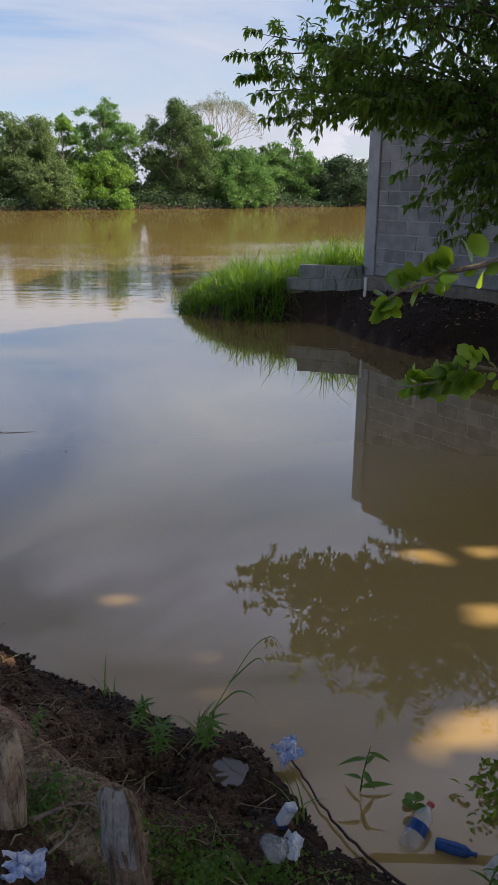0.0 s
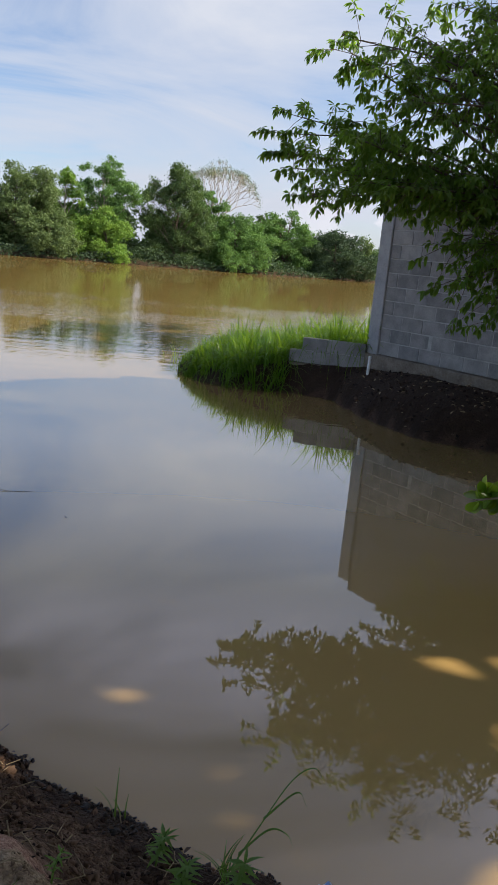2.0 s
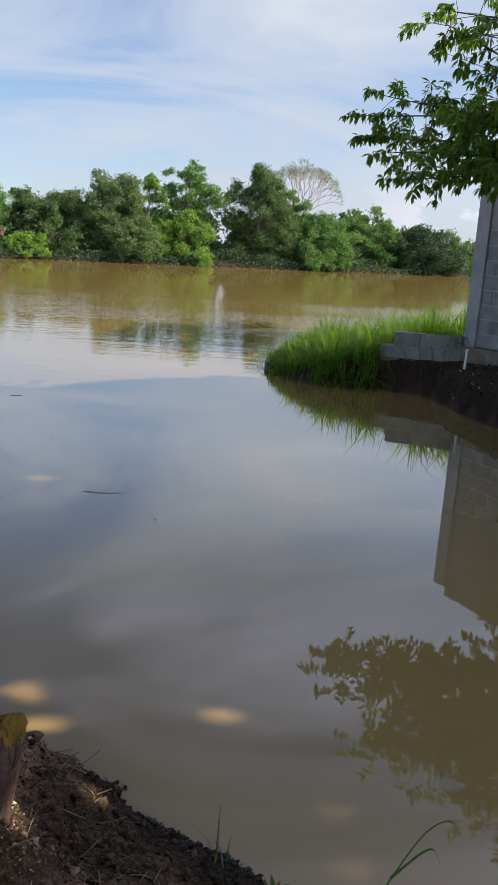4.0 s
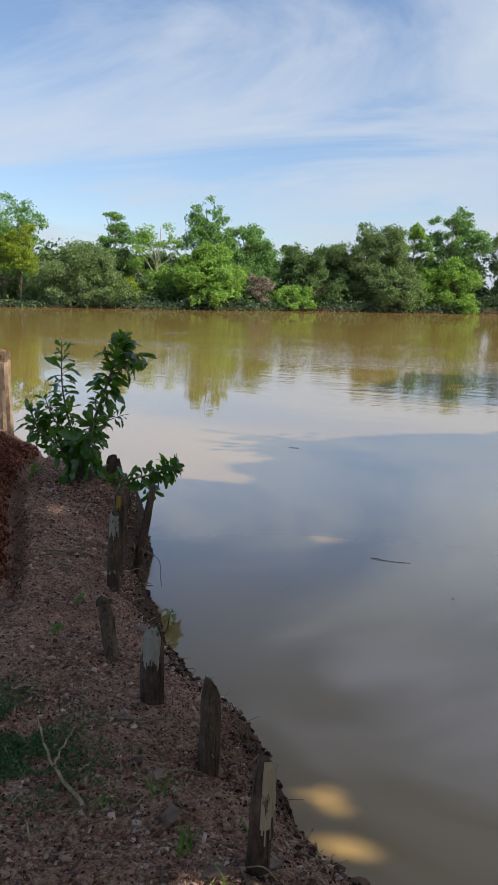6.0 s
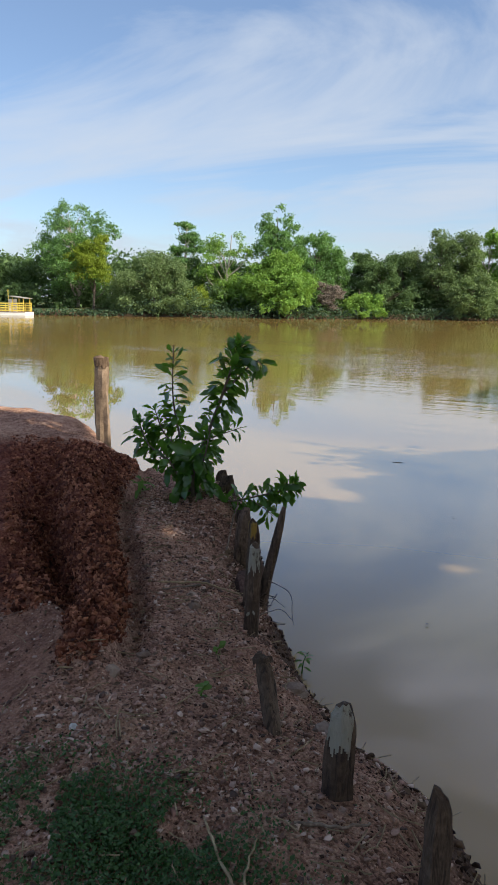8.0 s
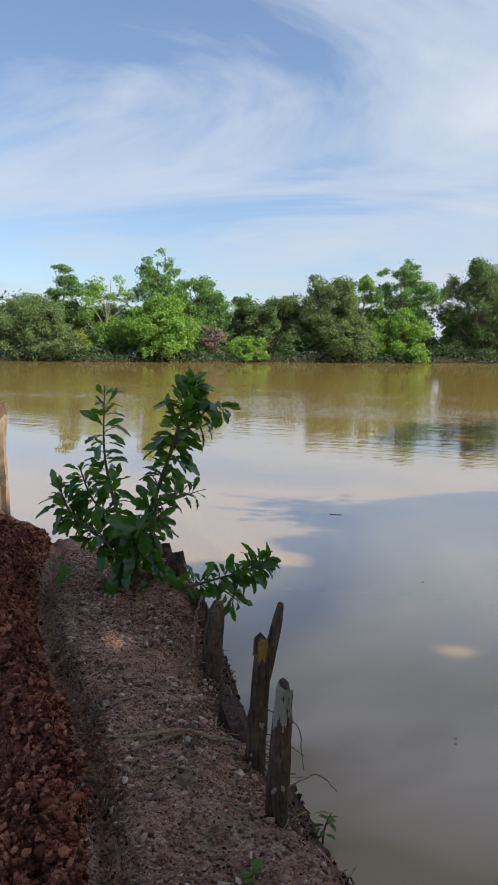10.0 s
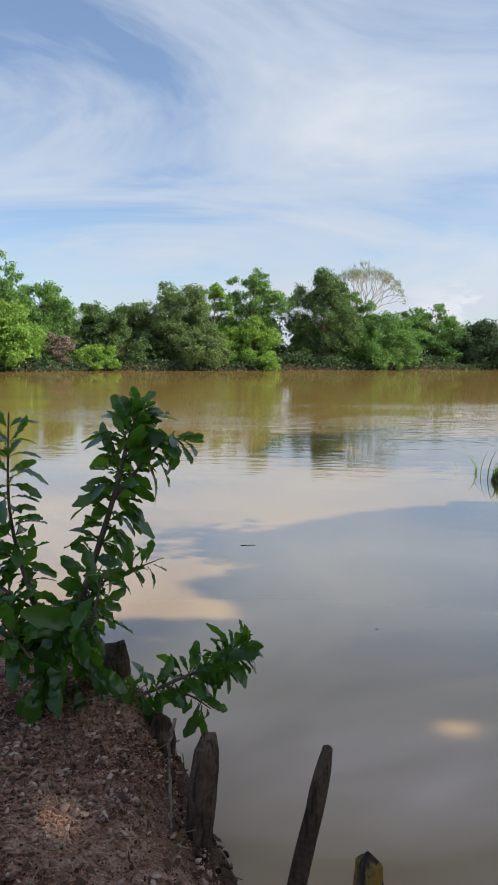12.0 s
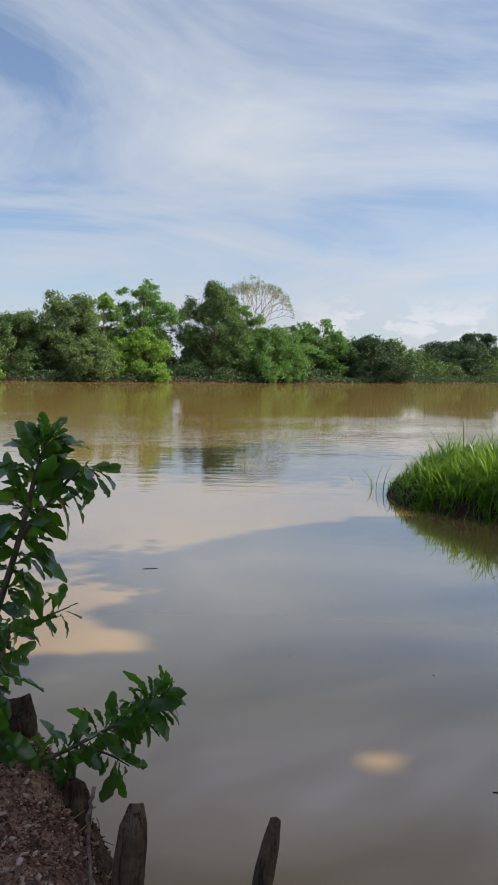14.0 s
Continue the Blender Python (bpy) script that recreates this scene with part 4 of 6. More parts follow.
# sunlit lower part of the tall tree's crown, as a crown of yellower leaves
far_tree("tree", "yellow-green sunlit lower crown beside the tall tree", -53.4, 62.2, 8.3, 4.6, LEAF_YELLOW, 0.9, 2600, 0.28)
far_tree("bush", "round dark olive thicket over the water", -47.4, 64.6, 6.4, 9, LEAF_OLIVE, 0.0, 7800, 0.3)
far_tree("tree", "tiered almond-like tree with flat layers", -48.3, 71.5, 10.2, 5, LEAF_MID, 0.3, 3000, 0.32, layered=True, bark=PALE_BARK)
far_tree("tree", "airy tree with pale crooked branches", -42.4, 70.8, 9.2, 6.6, LEAF_LIGHT, 0.1, 2700, 0.32, bark=PALE_BARK)
far_tree("bush", "yellow-green shrub at the foot of the trees", -44.2, 67.6, 3.4, 3.6, LEAF_YELLOW, 0.0, 1500, 0.28)
far_tree("tree", "tall narrow light green tree", -38.1, 73.8, 11.4, 5, LEAF_MID, 0.2, 3800, 0.34)
far_tree("bush", "big bright green leafy bush over the water", -36.2, 70.3, 6.4, 7.2, LEAF_LIGHT, 0.0, 6000, 0.38)
far_tree("tree", "mid-green tree with an uneven top", -34.6, 76.5, 9.2, 6.4, LEAF_MID, 0.15, 4300, 0.34)
far_tree("dead_bush", "dead greyish brown bush on the bank", -31.6, 73, 4.1, 2.8, LEAF_DRY, 0.0, 2600, 0.2)
far_tree("bush", "small bright green bush on the bank", -29.2, 75.4, 3.3, 4.2, LEAF_LIGHT, 0.0, 2600, 0.32)
far_tree("tree", "dark tree behind the small bush", -31.2, 80.6, 7.1, 5.4, LEAF_DARK, 0.1, 3600, 0.36)
far_tree("tree", "dark green tree in the wood's shade", -27.4, 83, 7.3, 5.6, LEAF_DARK, 0.1, 3600, 0.36)


# ---- ferry at the far landing ----
def ferry():
    at, turn = (-58.2, 55.1), 21.0
    f = thing("ferry", at[0], at[1], 0, "flat white river ferry with yellow plank railings", "ferry", rz=turn)
    f.scale = (0.56, 0.6, 0.68)
    bm = bmesh.new()
    box(bm, -12.5, -1.6, -0.25, 4.1, 1.6, 0.42, bevel=0.06)
    part("hull", bm, FERRY_HULL, f)
    part("deck", box_mesh("deck", -12.6, -1.62, 0.424, 4.0, 1.62, 0.5), TRUCK_WOOD, f, "brown deck boards")
    post = box_mesh("rail_post", -0.05, -0.05, 0.5, 0.05, 0.05, 1.75)
    board = box_mesh("rail_board", 0, -0.025, 0, 4.4, 0.025, 0.16)
    for k in range(5):
        for side in (-1.5, 1.5):
            part("rail_post", post, FERRY_YELLOW, f).matrix_basis = pose(-0.6 + 1.08 * k, side, 0)
    for k in range(4):
        for side in (-1.56, 1.56):
            part("rail_board", board, FERRY_YELLOW, f).matrix_basis = pose(-0.65, side, 0.62 + 0.33 * k)
    for x, y in ((1.6, -1.2), (3.6, -1.2), (1.6, 1.2), (3.6, 1.2)):
        part("roof_post", box_mesh("roof_post", -0.06, -0.06, 0.5, 0.06, 0.06, 2.5), FERRY_YELLOW, f).matrix_basis = pose(x, y, 0)
    bm = box(bmesh.new(), 1.0, -1.5, 2.5, 4.0, 1.5, 2.58, bevel=0.02)
    bmesh.ops.rotate(bm, verts=bm.verts, cent=(2.5, 0, 2.5), matrix=Matrix.Rotation(radians(6), 3, "Y"))
    part("roof", bm, TIN, f, "thin sheet roof")
    part("cabin", box_mesh("cabin", 0.6, -0.7, 0.5, 1.5, 0.7, 2.3, bevel=0.03), FERRY_HULL, f, "pale cabin box")
    part("mast", box_mesh("mast", 0.2, -0.04, 0.5, 0.28, 0.04, 3.6), FERRY_YELLOW, f)


def truck():
    at, turn = (-61.7, 53.75), 201.0
    t = thing("truck", at[0], at[1], 0.345, "lorry with brown plank sides under a dark canvas", "truck", rz=turn)
    t.scale = (0.8, 0.8, 0.85)
    part("chassis", box_mesh("chassis", -2.6, -0.8, 0.5, 2.6, 0.8, 0.68, bevel=0.02), TARP, t)
    plank = box_mesh("side_board", -2.4, -0.03, 0, 0.9, 0.03, 0.24)
    for k in range(5):
        for side in (-0.92, 0.92):
            part("side_board", plank, TRUCK_WOOD, t).matrix_basis = pose(0, side, 0.75 + 0.27 * k)
    bm = bmesh.new()
    box(bm, -2.45, -0.9, 1.9, 0.95, 0.9, 2.35, bevel=0.16)
    part("canvas", bm, TARP, t, "dark canvas cover")
    part("cargo_bed", box_mesh("cargo_bed", -2.42, -0.88, 0.69, 0.92, 0.88, 0.78), TRUCK_WOOD, t)
    bm = bmesh.new()
    box(bm, 1.1, -0.85, 0.7, 2.5, 0.85, 2.1, bevel=0.12)
    part("cab", bm, TARP, t, "dark cab")
    for x in (-1.7, 1.8):
        for side in (-0.75, 0.75):
            v, f = tube([(np.array([(x, side - 0.14, 0.42), (x, side - 0.1, 0.42), (x, side + 0.1, 0.42), (x, side + 0.14, 0.42)]), [0.3, 0.42, 0.42, 0.3])], 16)
            part("wheel", indexed("wheel", v, f), TYRE, t)


ferry()
truck()


# ---- trees on the near side of the cove ----
HEX_LEAF = np.array([(0, 0), (-0.42, 0.3), (-0.5, 0.66), (0, 1), (0.5, 0.66), (0.42, 0.3)])


def hex_leaves(base, way, face, length, width, curl=0.15):
    """Lance-shaped leaves from their stalk points."""
    side = unit(np.cross(way, face))
    up = np.cross(side, way)
    u, t = HEX_LEAF[:, 0], HEX_LEAF[:, 1]
    n = len(base)
    length, width = np.broadcast_to(length, n)[:, None, None], np.broadcast_to(width, n)[:, None, None]
    return (base[:, None] + way[:, None] * t[None, :, None] * length + side[:, None] * u[None, :, None] * width
            + up[:, None] * (np.abs(u) * 0.5 * width[:, :, 0] - curl * t ** 2 * length[:, :, 0])[:, :, None])


def overhanging_tree():
    at = np.array([4.7, 9.7, 0.45])
    t = thing("tree", *at, "overhanging tree with whorls of drooping dark green leaves", "tree")
    fork = at + [-0.2, -0.1, 1.5]
    far_tips = [(0.0, 10.2, 3.42), (0.2, 10.0, 3.62), (0.3, 9.8, 3.0), (0.6, 9.4, 2.72), (0.14, 10.2, 3.2), (0.86, 9.15, 2.92), (0.36, 9.0, 2.65), (0.78, 8.7, 3.25), (0.72, 9.7, 4.3), (1.1, 8.6, 2.8)]
    near_tips = [(2.3, 9.0, 2.6), (3.0, 8.9, 1.9), (3.2, 8.8, 3.1), (2.4, 10.4, 5.3), (2.15, 8.8, 1.95), (2.1, 10.4, 5.0), (2.65, 10.5, 5.6), (1.35, 10.3, 4.75), (1.5, 9.2, 3.7), (2.2, 9.0, 3.1), (2.65, 9.0, 2.4), (3.0, 9.0, 3.7), (3.6, 10.6, 5.5), (2.85, 10.4, 4.7), (3.4, 8.8, 2.6),
                 (2.9, 9.3, 3.1), (3.8, 10.3, 4.7), (2.1, 10.2, 4.1), (1.75, 9.6, 4.3), (1.5, 9.0, 3.1), (1.9, 8.8, 2.75), (4.5, 10.4, 5.8), (5.2, 9.8, 5.8), (5.6, 10.3, 4.6), (4.6, 8.6, 4.2), (2.45, 8.6, 2.0), (2.95, 8.5, 2.3), (2.05, 9.0, 2.4), (2.5, 8.8, 1.75), (2.75, 8.8, 1.95), (2.9, 8.7, 1.6), (2.2, 8.9, 2.15), (0.85, 10.2, 4.5), (1.15, 10.2, 4.3), (1.6, 10.2, 4.65), (1.25, 10.2, 3.9), (2.2, 10.2, 4.5)]
    paths = [(curve_points([at - [0, 0, 0.4], at + [0.05, 0, 0.8], fork], 4), np.linspace(0.17, 0.12, 9))]
    bases, ways, sizes = [], [], []
    for tip in far_tips + near_tips:
        thin = tip in far_tips
        tip = np.array(tip)
        bend = (fork + tip) / 2 + [0, 0, 0.45] + rng.normal(size=3) * 0.15
        pts = curve_points([fork, bend, tip], 8)
        paths.append((pts, np.linspace(0.03, 0.003, len(pts))))
        for twig_no in range(38 if thin else 46):
            k = 1.0 if twig_no < 2 else rng.uniform(0.6 if thin else 0.35, 1.0)
            p = pts[int(k * (len(pts) - 1))]
            c = p + (0.25 if twig_no < 2 else 1.0) * rng.normal(size=3) * ([0.15, 0.18, 0.12] if thin else [0.33, 0.33, 0.28])
            paths.append((np.array([p, (p + c) / 2 + [0, 0, 0.02], c]), np.array([0.004, 0.003, 0.002])))
            axis = unit(c - p + [-0.12, 0, -0.02])
            side = unit(np.cross(axis, [0.1, 0.2, 1.0]))
            lift = np.cross(side, axis)
            # whorls of leaflets on every twig, spreading and hanging
            for back, n in ((0.0, int(rng.integers(7, 11))), (0.08, int(rng.integers(5, 8))), (0.15, 4)):
                turn = rng.uniform(0, 6.28)
                for j in range(n):
                    a = turn + 6.283 * j / n + rng.normal() * 0.25
                    out = side * math.cos(a) + lift * math.sin(a) * 0.45
                    bases.append(c - axis * back)
                    ways.append(unit(out + axis * rng.uniform(0.15, 0.7) + [0, 0, -0.45 + 0.2 * rng.normal()]))
                    sizes.append(rng.uniform(0.065, 0.125))
    bases, ways, sizes = np.array(bases), np.array(ways), np.array(sizes)
    face = unit(rng.normal(size=ways.shape) * 0.3 + [0, 0, 1])
    part("foliage", polys("foliage", hex_leaves(bases, ways, face, sizes, sizes * 0.31, 0.3) - at, 6), LEAF_NEAR, t)
    v, f = tube([(p - at, r) for p, r in paths], 4)
    part("trunk", smooth(indexed("trunk", v, f)), BARK, t)


# shadow outline on the water plane that the unseen crowns are cut to
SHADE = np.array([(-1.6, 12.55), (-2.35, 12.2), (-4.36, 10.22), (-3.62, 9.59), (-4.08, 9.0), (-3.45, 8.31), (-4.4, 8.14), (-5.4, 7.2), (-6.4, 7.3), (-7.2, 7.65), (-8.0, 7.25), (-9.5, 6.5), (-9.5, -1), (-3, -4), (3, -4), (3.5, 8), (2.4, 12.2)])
# sun spots as x, y, radius: holes cut through the crowns along the sun
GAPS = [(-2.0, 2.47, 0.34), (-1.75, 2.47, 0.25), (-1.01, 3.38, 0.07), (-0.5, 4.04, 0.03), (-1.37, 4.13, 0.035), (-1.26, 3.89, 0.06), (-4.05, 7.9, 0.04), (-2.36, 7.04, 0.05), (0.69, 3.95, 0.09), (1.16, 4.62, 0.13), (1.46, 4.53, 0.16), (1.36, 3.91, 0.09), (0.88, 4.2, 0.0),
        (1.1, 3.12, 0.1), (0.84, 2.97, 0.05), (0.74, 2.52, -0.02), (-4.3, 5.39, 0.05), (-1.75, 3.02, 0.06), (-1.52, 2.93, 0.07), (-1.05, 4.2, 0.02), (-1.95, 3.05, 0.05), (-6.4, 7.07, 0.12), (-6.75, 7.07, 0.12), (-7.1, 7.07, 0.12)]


def shade_trees():
    """Three tall trees added out of sight to shade the cove, with sunbeam holes."""
    n = 112000
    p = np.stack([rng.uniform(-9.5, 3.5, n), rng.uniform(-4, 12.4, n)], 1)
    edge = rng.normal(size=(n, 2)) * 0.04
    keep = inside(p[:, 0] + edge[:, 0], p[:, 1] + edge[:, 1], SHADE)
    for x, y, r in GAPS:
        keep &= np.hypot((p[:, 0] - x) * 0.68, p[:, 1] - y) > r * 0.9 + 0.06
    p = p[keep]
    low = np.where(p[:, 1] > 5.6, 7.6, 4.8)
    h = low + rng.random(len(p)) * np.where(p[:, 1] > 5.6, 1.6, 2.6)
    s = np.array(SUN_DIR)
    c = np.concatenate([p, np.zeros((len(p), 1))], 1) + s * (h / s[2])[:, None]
    for k, (x, y, label) in enumerate([(8.5, -0.5, "unseen tall tree added to shade the near bank"), (8.3, 4.6, "unseen tall dense tree added to shade the cove"), (8.6, 9.6, "unseen tall tree added behind the block wall for shade")]):
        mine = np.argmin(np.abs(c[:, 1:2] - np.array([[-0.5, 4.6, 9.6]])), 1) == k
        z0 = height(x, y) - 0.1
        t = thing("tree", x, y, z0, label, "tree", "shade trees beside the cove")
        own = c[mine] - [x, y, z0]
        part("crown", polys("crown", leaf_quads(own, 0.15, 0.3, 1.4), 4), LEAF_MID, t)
        paths = [(curve_points([(0, 0, -0.2), (0.1, 0, 2.2), (0, 0, 4.6), (-0.2, 0, 6.0)], 4), np.linspace(0.26, 0.08, 13))]
        for _ in range(16):
            paths.append(limb((0, 0, rng.uniform(2.8, 5.6)), own[rng.integers(len(own))], 0.08, 0.015))
        v, f = tube(paths, 7)
        part("trunk", smooth(indexed("trunk", v, f)), BARK, t)


def river_shade_tree():
    """A tree added out of sight behind the block wall to shadow the river."""
    x, y = 10.5, 19.0
    z0 = height(x, y) - 0.1
    t = thing("tree", x, y, z0, "unseen tall slim tree added behind the block wall for shade", "tree", "shade trees beside the cove")
    n = 5200
    p = rng.normal(size=(n, 2)) * [1.1, 1.3] + [-2.2, 18.4]
    p = p[(waves(p[:, 0], p[:, 1], 0.5, 51) > -0.35) & (np.abs(p[:, 0] + 2.2) < 2.4)]
    h = rng.uniform(8.0, 10.5, len(p))
    d = np.array(SUN_DIR)
    own = np.concatenate([p, np.zeros((len(p), 1))], 1) + d * (h / d[2])[:, None] - [x, y, z0]
    part("crown", polys("crown", leaf_quads(own, 0.2, 0.3, 1.5), 4), LEAF_MID, t)
    paths = [(curve_points([(0, 0, -0.2), (0.1, 0, 4), (0, 0, 8), (0, 0, 10)], 4), np.linspace(0.24, 0.05, 13))]
    for _ in range(14):
        paths.append(limb((0, 0, rng.uniform(6, 9)), own[rng.integers(len(own))], 0.06, 0.015))
    v, f = tube(paths, 7)
    part("trunk", smooth(indexed("trunk", v, f)), BARK, t)


rng = np.random.default_rng(11)
overhanging_tree()
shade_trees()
river_shade_tree()


# ---- leaves, stems and small plants ----
def leaf_mesh(name, width, shape, wave=0.0, droop=0.25, rows=8, fold=0.18):
    """A leaf of length 1 along y: folded at the midrib, wavy at its edges, bent down to its tip."""
    r = np.random.default_rng(len(name) + int(width * 1000))
    verts, faces = [], []
    for k in range(rows):
        t = k / (rows - 1)
        half = width / 2 * shape(t) * (1 + wave * (0.5 * math.sin(t * 23 + width * 90) + 0.3 * r.uniform(-1, 1))) + 0.004
        z = -droop * t * t
        verts += [(-half, t, z + fold * half + wave * 0.08 * r.normal()), (0, t, z), (half, t, z + fold * half + wave * 0.08 * r.normal())]
        if k:
            a = 3 * (k - 1)
            faces += [(a, a + 1, a + 4, a + 3), (a + 1, a + 2, a + 5, a + 4)]
    return smooth(indexed(name, np.array(verts), np.array(faces)))


OBOVATE = [leaf_mesh("leaf", 0.31 + 0.03 * k, lambda t: 0.05 + 0.95 * math.sin(math.pi * min(1, t ** 1.8 * 0.94)) ** 0.8, 0.3, 0.08 + 0.2 * k, 19, 0.35) for k in range(5)]
ROUND = [leaf_mesh("leaf", 0.68 + 0.06 * k, lambda t: math.sin(math.pi * min(1, (0.03 + 0.97 * t) ** 1.25)) ** 0.52, 0.05, 0.1 + 0.1 * k) for k in range(3)]
LANCE = [leaf_mesh("leaf", 0.2 + 0.02 * k, lambda t: math.sin(math.pi * min(1, (0.03 + 0.97 * t) ** 0.8)), 0.05, 0.3 + 0.1 * k) for k in range(3)]


LEAF_COPIES = {}


def put_leaf(meshes, owner, at, way, size, material, face=(0, 0, 1), twist=0.5):
    y = Vector(way).normalized()
    x = y.cross(Vector(face) + Vector(rng.normal(size=3) * twist)).normalized()
    z = x.cross(y)
    base = meshes[rng.integers(len(meshes))]
    key = (base.name, material.name)
    if key not in LEAF_COPIES:
        LEAF_COPIES[key] = base.copy()
    ob = part("leaf", LEAF_COPIES[key], material, owner)
    m = Matrix((x, y, z)).transposed().to_4x4()
    ob.matrix_basis = Matrix.Translation(at) @ m @ Matrix.Diagonal((size, size, size, 1))
    return ob


def stem(owner, pts, r0, r1, material=TWIG, name="stem", sides=7):
    v, f = tube([(pts, np.linspace(r0, r1, len(pts)))], sides)
    return part(name, smooth(indexed(name, v, f)), material, owner)


def bank_shrub():
    at = np.array([-3.85, 5.92, height(-3.85, 5.92) - 0.02])
    t = thing("shrub", *at, "leafy shrub with glossy dark green wavy-edged leaves", "shrub")
    # points along the stem, its radii, how many leaves, their length, and where along it they begin
    stems = [([(0, 0, -0.05), (-0.02, 0, 0.15), (0.05, 0.02, 0.36), (0.13, 0.1, 0.66), (0.17, 0.2, 0.9), (0.2, 0.26, 1.02)], 0.017, 0.005, 200, 0.122, 0.24),
             ([(0.14, 0.12, 0.7), (0.24, 0.2, 0.84), (0.31, 0.23, 0.91), (0.36, 0.25, 0.88)], 0.007, 0.003, 22, 0.115, 0.3),
             ([(-0.02, 0, 0.1), (-0.12, 0.05, 0.3), (-0.2, 0.08, 0.5), (-0.23, 0.08, 0.7), (-0.22, 0.08, 1.0)], 0.012, 0.003, 84, 0.1, 0.2),
             ([(-0.03, -0.02, 0.16), (-0.2, -0.05, 0.26), (-0.34, -0.06, 0.36), (-0.42, -0.05, 0.5)], 0.011, 0.004, 80, 0.115, 0.2),
             ([(-0.12, 0.05, 0.3), (-0.26, 0.02, 0.42), (-0.33, 0.0, 0.6)], 0.008, 0.003, 44, 0.105, 0.2),
             ([(0.02, 0.02, 0.02), (0.2, 0.08, 0.0), (0.36, 0.2, 0.03), (0.5, 0.3, 0.07), (0.58, 0.35, 0.12)], 0.009, 0.003, 120, 0.105, 0.2),
             ([(0.3, 0.16, 0.02), (0.4, 0.2, -0.04), (0.46, 0.24, -0.1)], 0.005, 0.002, 14, 0.1, 0.3),
             ([(0.03, 0.02, 0.2), (0.12, -0.06, 0.34), (0.17, -0.08, 0.5)], 0.008, 0.003, 14, 0.15, 0.3),
             ([(-0.02, -0.03, 0.06), (-0.08, -0.1, 0.2), (-0.16, -0.14, 0.34)], 0.009, 0.003, 20, 0.15, 0.3),
             ([(0.06, 0.03, 0.4), (0.2, 0.06, 0.46), (0.3, 0.08, 0.5)], 0.005, 0.002, 12, 0.09, 0.4)]
    turn = 0.0
    for points, r0, r1, count, size, start in stems:
        pts = curve_points(points, 6)
        shoot = stem(t, pts, r0, r1, BARK)
        for k in range(count):
            f = start + (1 - start) * (k / count) ** 0.8
            i = min(len(pts) - 2, int(f * (len(pts) - 1)))
            along = unit(pts[i + 1] - pts[i])
            turn += 2.4 + rng.normal() * 0.4
            side = unit(np.cross(along, [0.3, 0.9, 0.1]))
            out = side * math.cos(turn) + np.cross(along, side) * math.sin(turn)
            lift = 0.35 + 1.1 * max(0, f - 0.78) * 4
            way = unit(out + along * (lift + rng.normal() * 0.2) + [0, 0, -0.3 * (1 - f) + rng.normal() * 0.2])
            face = unit(np.array([0.15, -0.45, 0.8]) + 0.5 * along)
            put_leaf(OBOVATE, shoot, pts[i] + out * 0.006, way, size * rng.uniform(0.6, 1.15) * (0.65 if f > 0.93 else 1.0), LEAF_SHRUB, face, 0.6)
    # skirt of older leaves hanging round the foot
    for _ in range(46):
        a = rng.uniform(0, 2 * np.pi)
        p = np.array([0.06 * math.cos(a), 0.06 * math.sin(a), rng.uniform(0.1, 0.36)])
        put_leaf(OBOVATE, t, p, (math.cos(a), math.sin(a), -1.0 + rng.normal() * 0.4), rng.uniform(0.11, 0.2), LEAF_SHRUB, (math.cos(a), math.sin(a), 0.8), 0.4)


def round_leaf_bush():
    at = np.array([1.75, 2.35, height(1.75, 2.35) - 0.03])
    t = thing("bush", *at, "bush with round glossy leaves on arching twigs", "bush")
    trunk = curve_points([(0, 0, -0.1), (-0.05, 0.05, 0.5), (-0.1, 0.1, 1.0)], 5)
    stem(t, trunk, 0.03, 0.016, BARK)
    upper = np.array([(1.55, 2.4, 1.55), (1.0, 2.44, 1.84), (0.64, 2.47, 1.79), (0.57, 2.47, 1.77), (0.49, 2.47, 1.74), (0.44, 2.47, 1.71)]) - at
    lower = np.array([(1.62, 2.45, 1.0), (1.3, 3.0, 1.3), (1.01, 3.38, 1.35), (0.92, 3.38, 1.32), (0.83, 3.38, 1.3), (0.72, 3.38, 1.28)]) - at
    for points, start, count, size, spread in ((upper, 0.34, 52, 0.05, 0.012), (lower, 0.34, 96, 0.06, 0.034)):
        pts = curve_points(points, 8)
        shoot = stem(t, pts, 0.009, 0.003)
        for k in range(count):
            f = start + (1 - start) * (k / (count - 1)) ** 0.9
            i = min(len(pts) - 2, int(f * (len(pts) - 1)))
            along = unit(pts[i + 1] - pts[i])
            a = rng.uniform(0, 6.28)
            side = np.cross(along, [0, 0, 1.0])
            out = side * math.cos(a) * 0.6 + np.array([0, 0, 1.0]) * math.sin(a)
            at_leaf = pts[i] + out * (0.008 + spread * rng.random() * min(1.0, 2.2 * (1.05 - f)))
            put_leaf(ROUND, shoot, at_leaf, unit(out + along * rng.uniform(0.1, 1.2) + rng.normal(size=3) * 0.3), size * rng.uniform(0.55, 1.2), LEAF_BRANCH, unit(along * 0.6 + np.array([0.3, -0.8, 0.5])), 0.9)



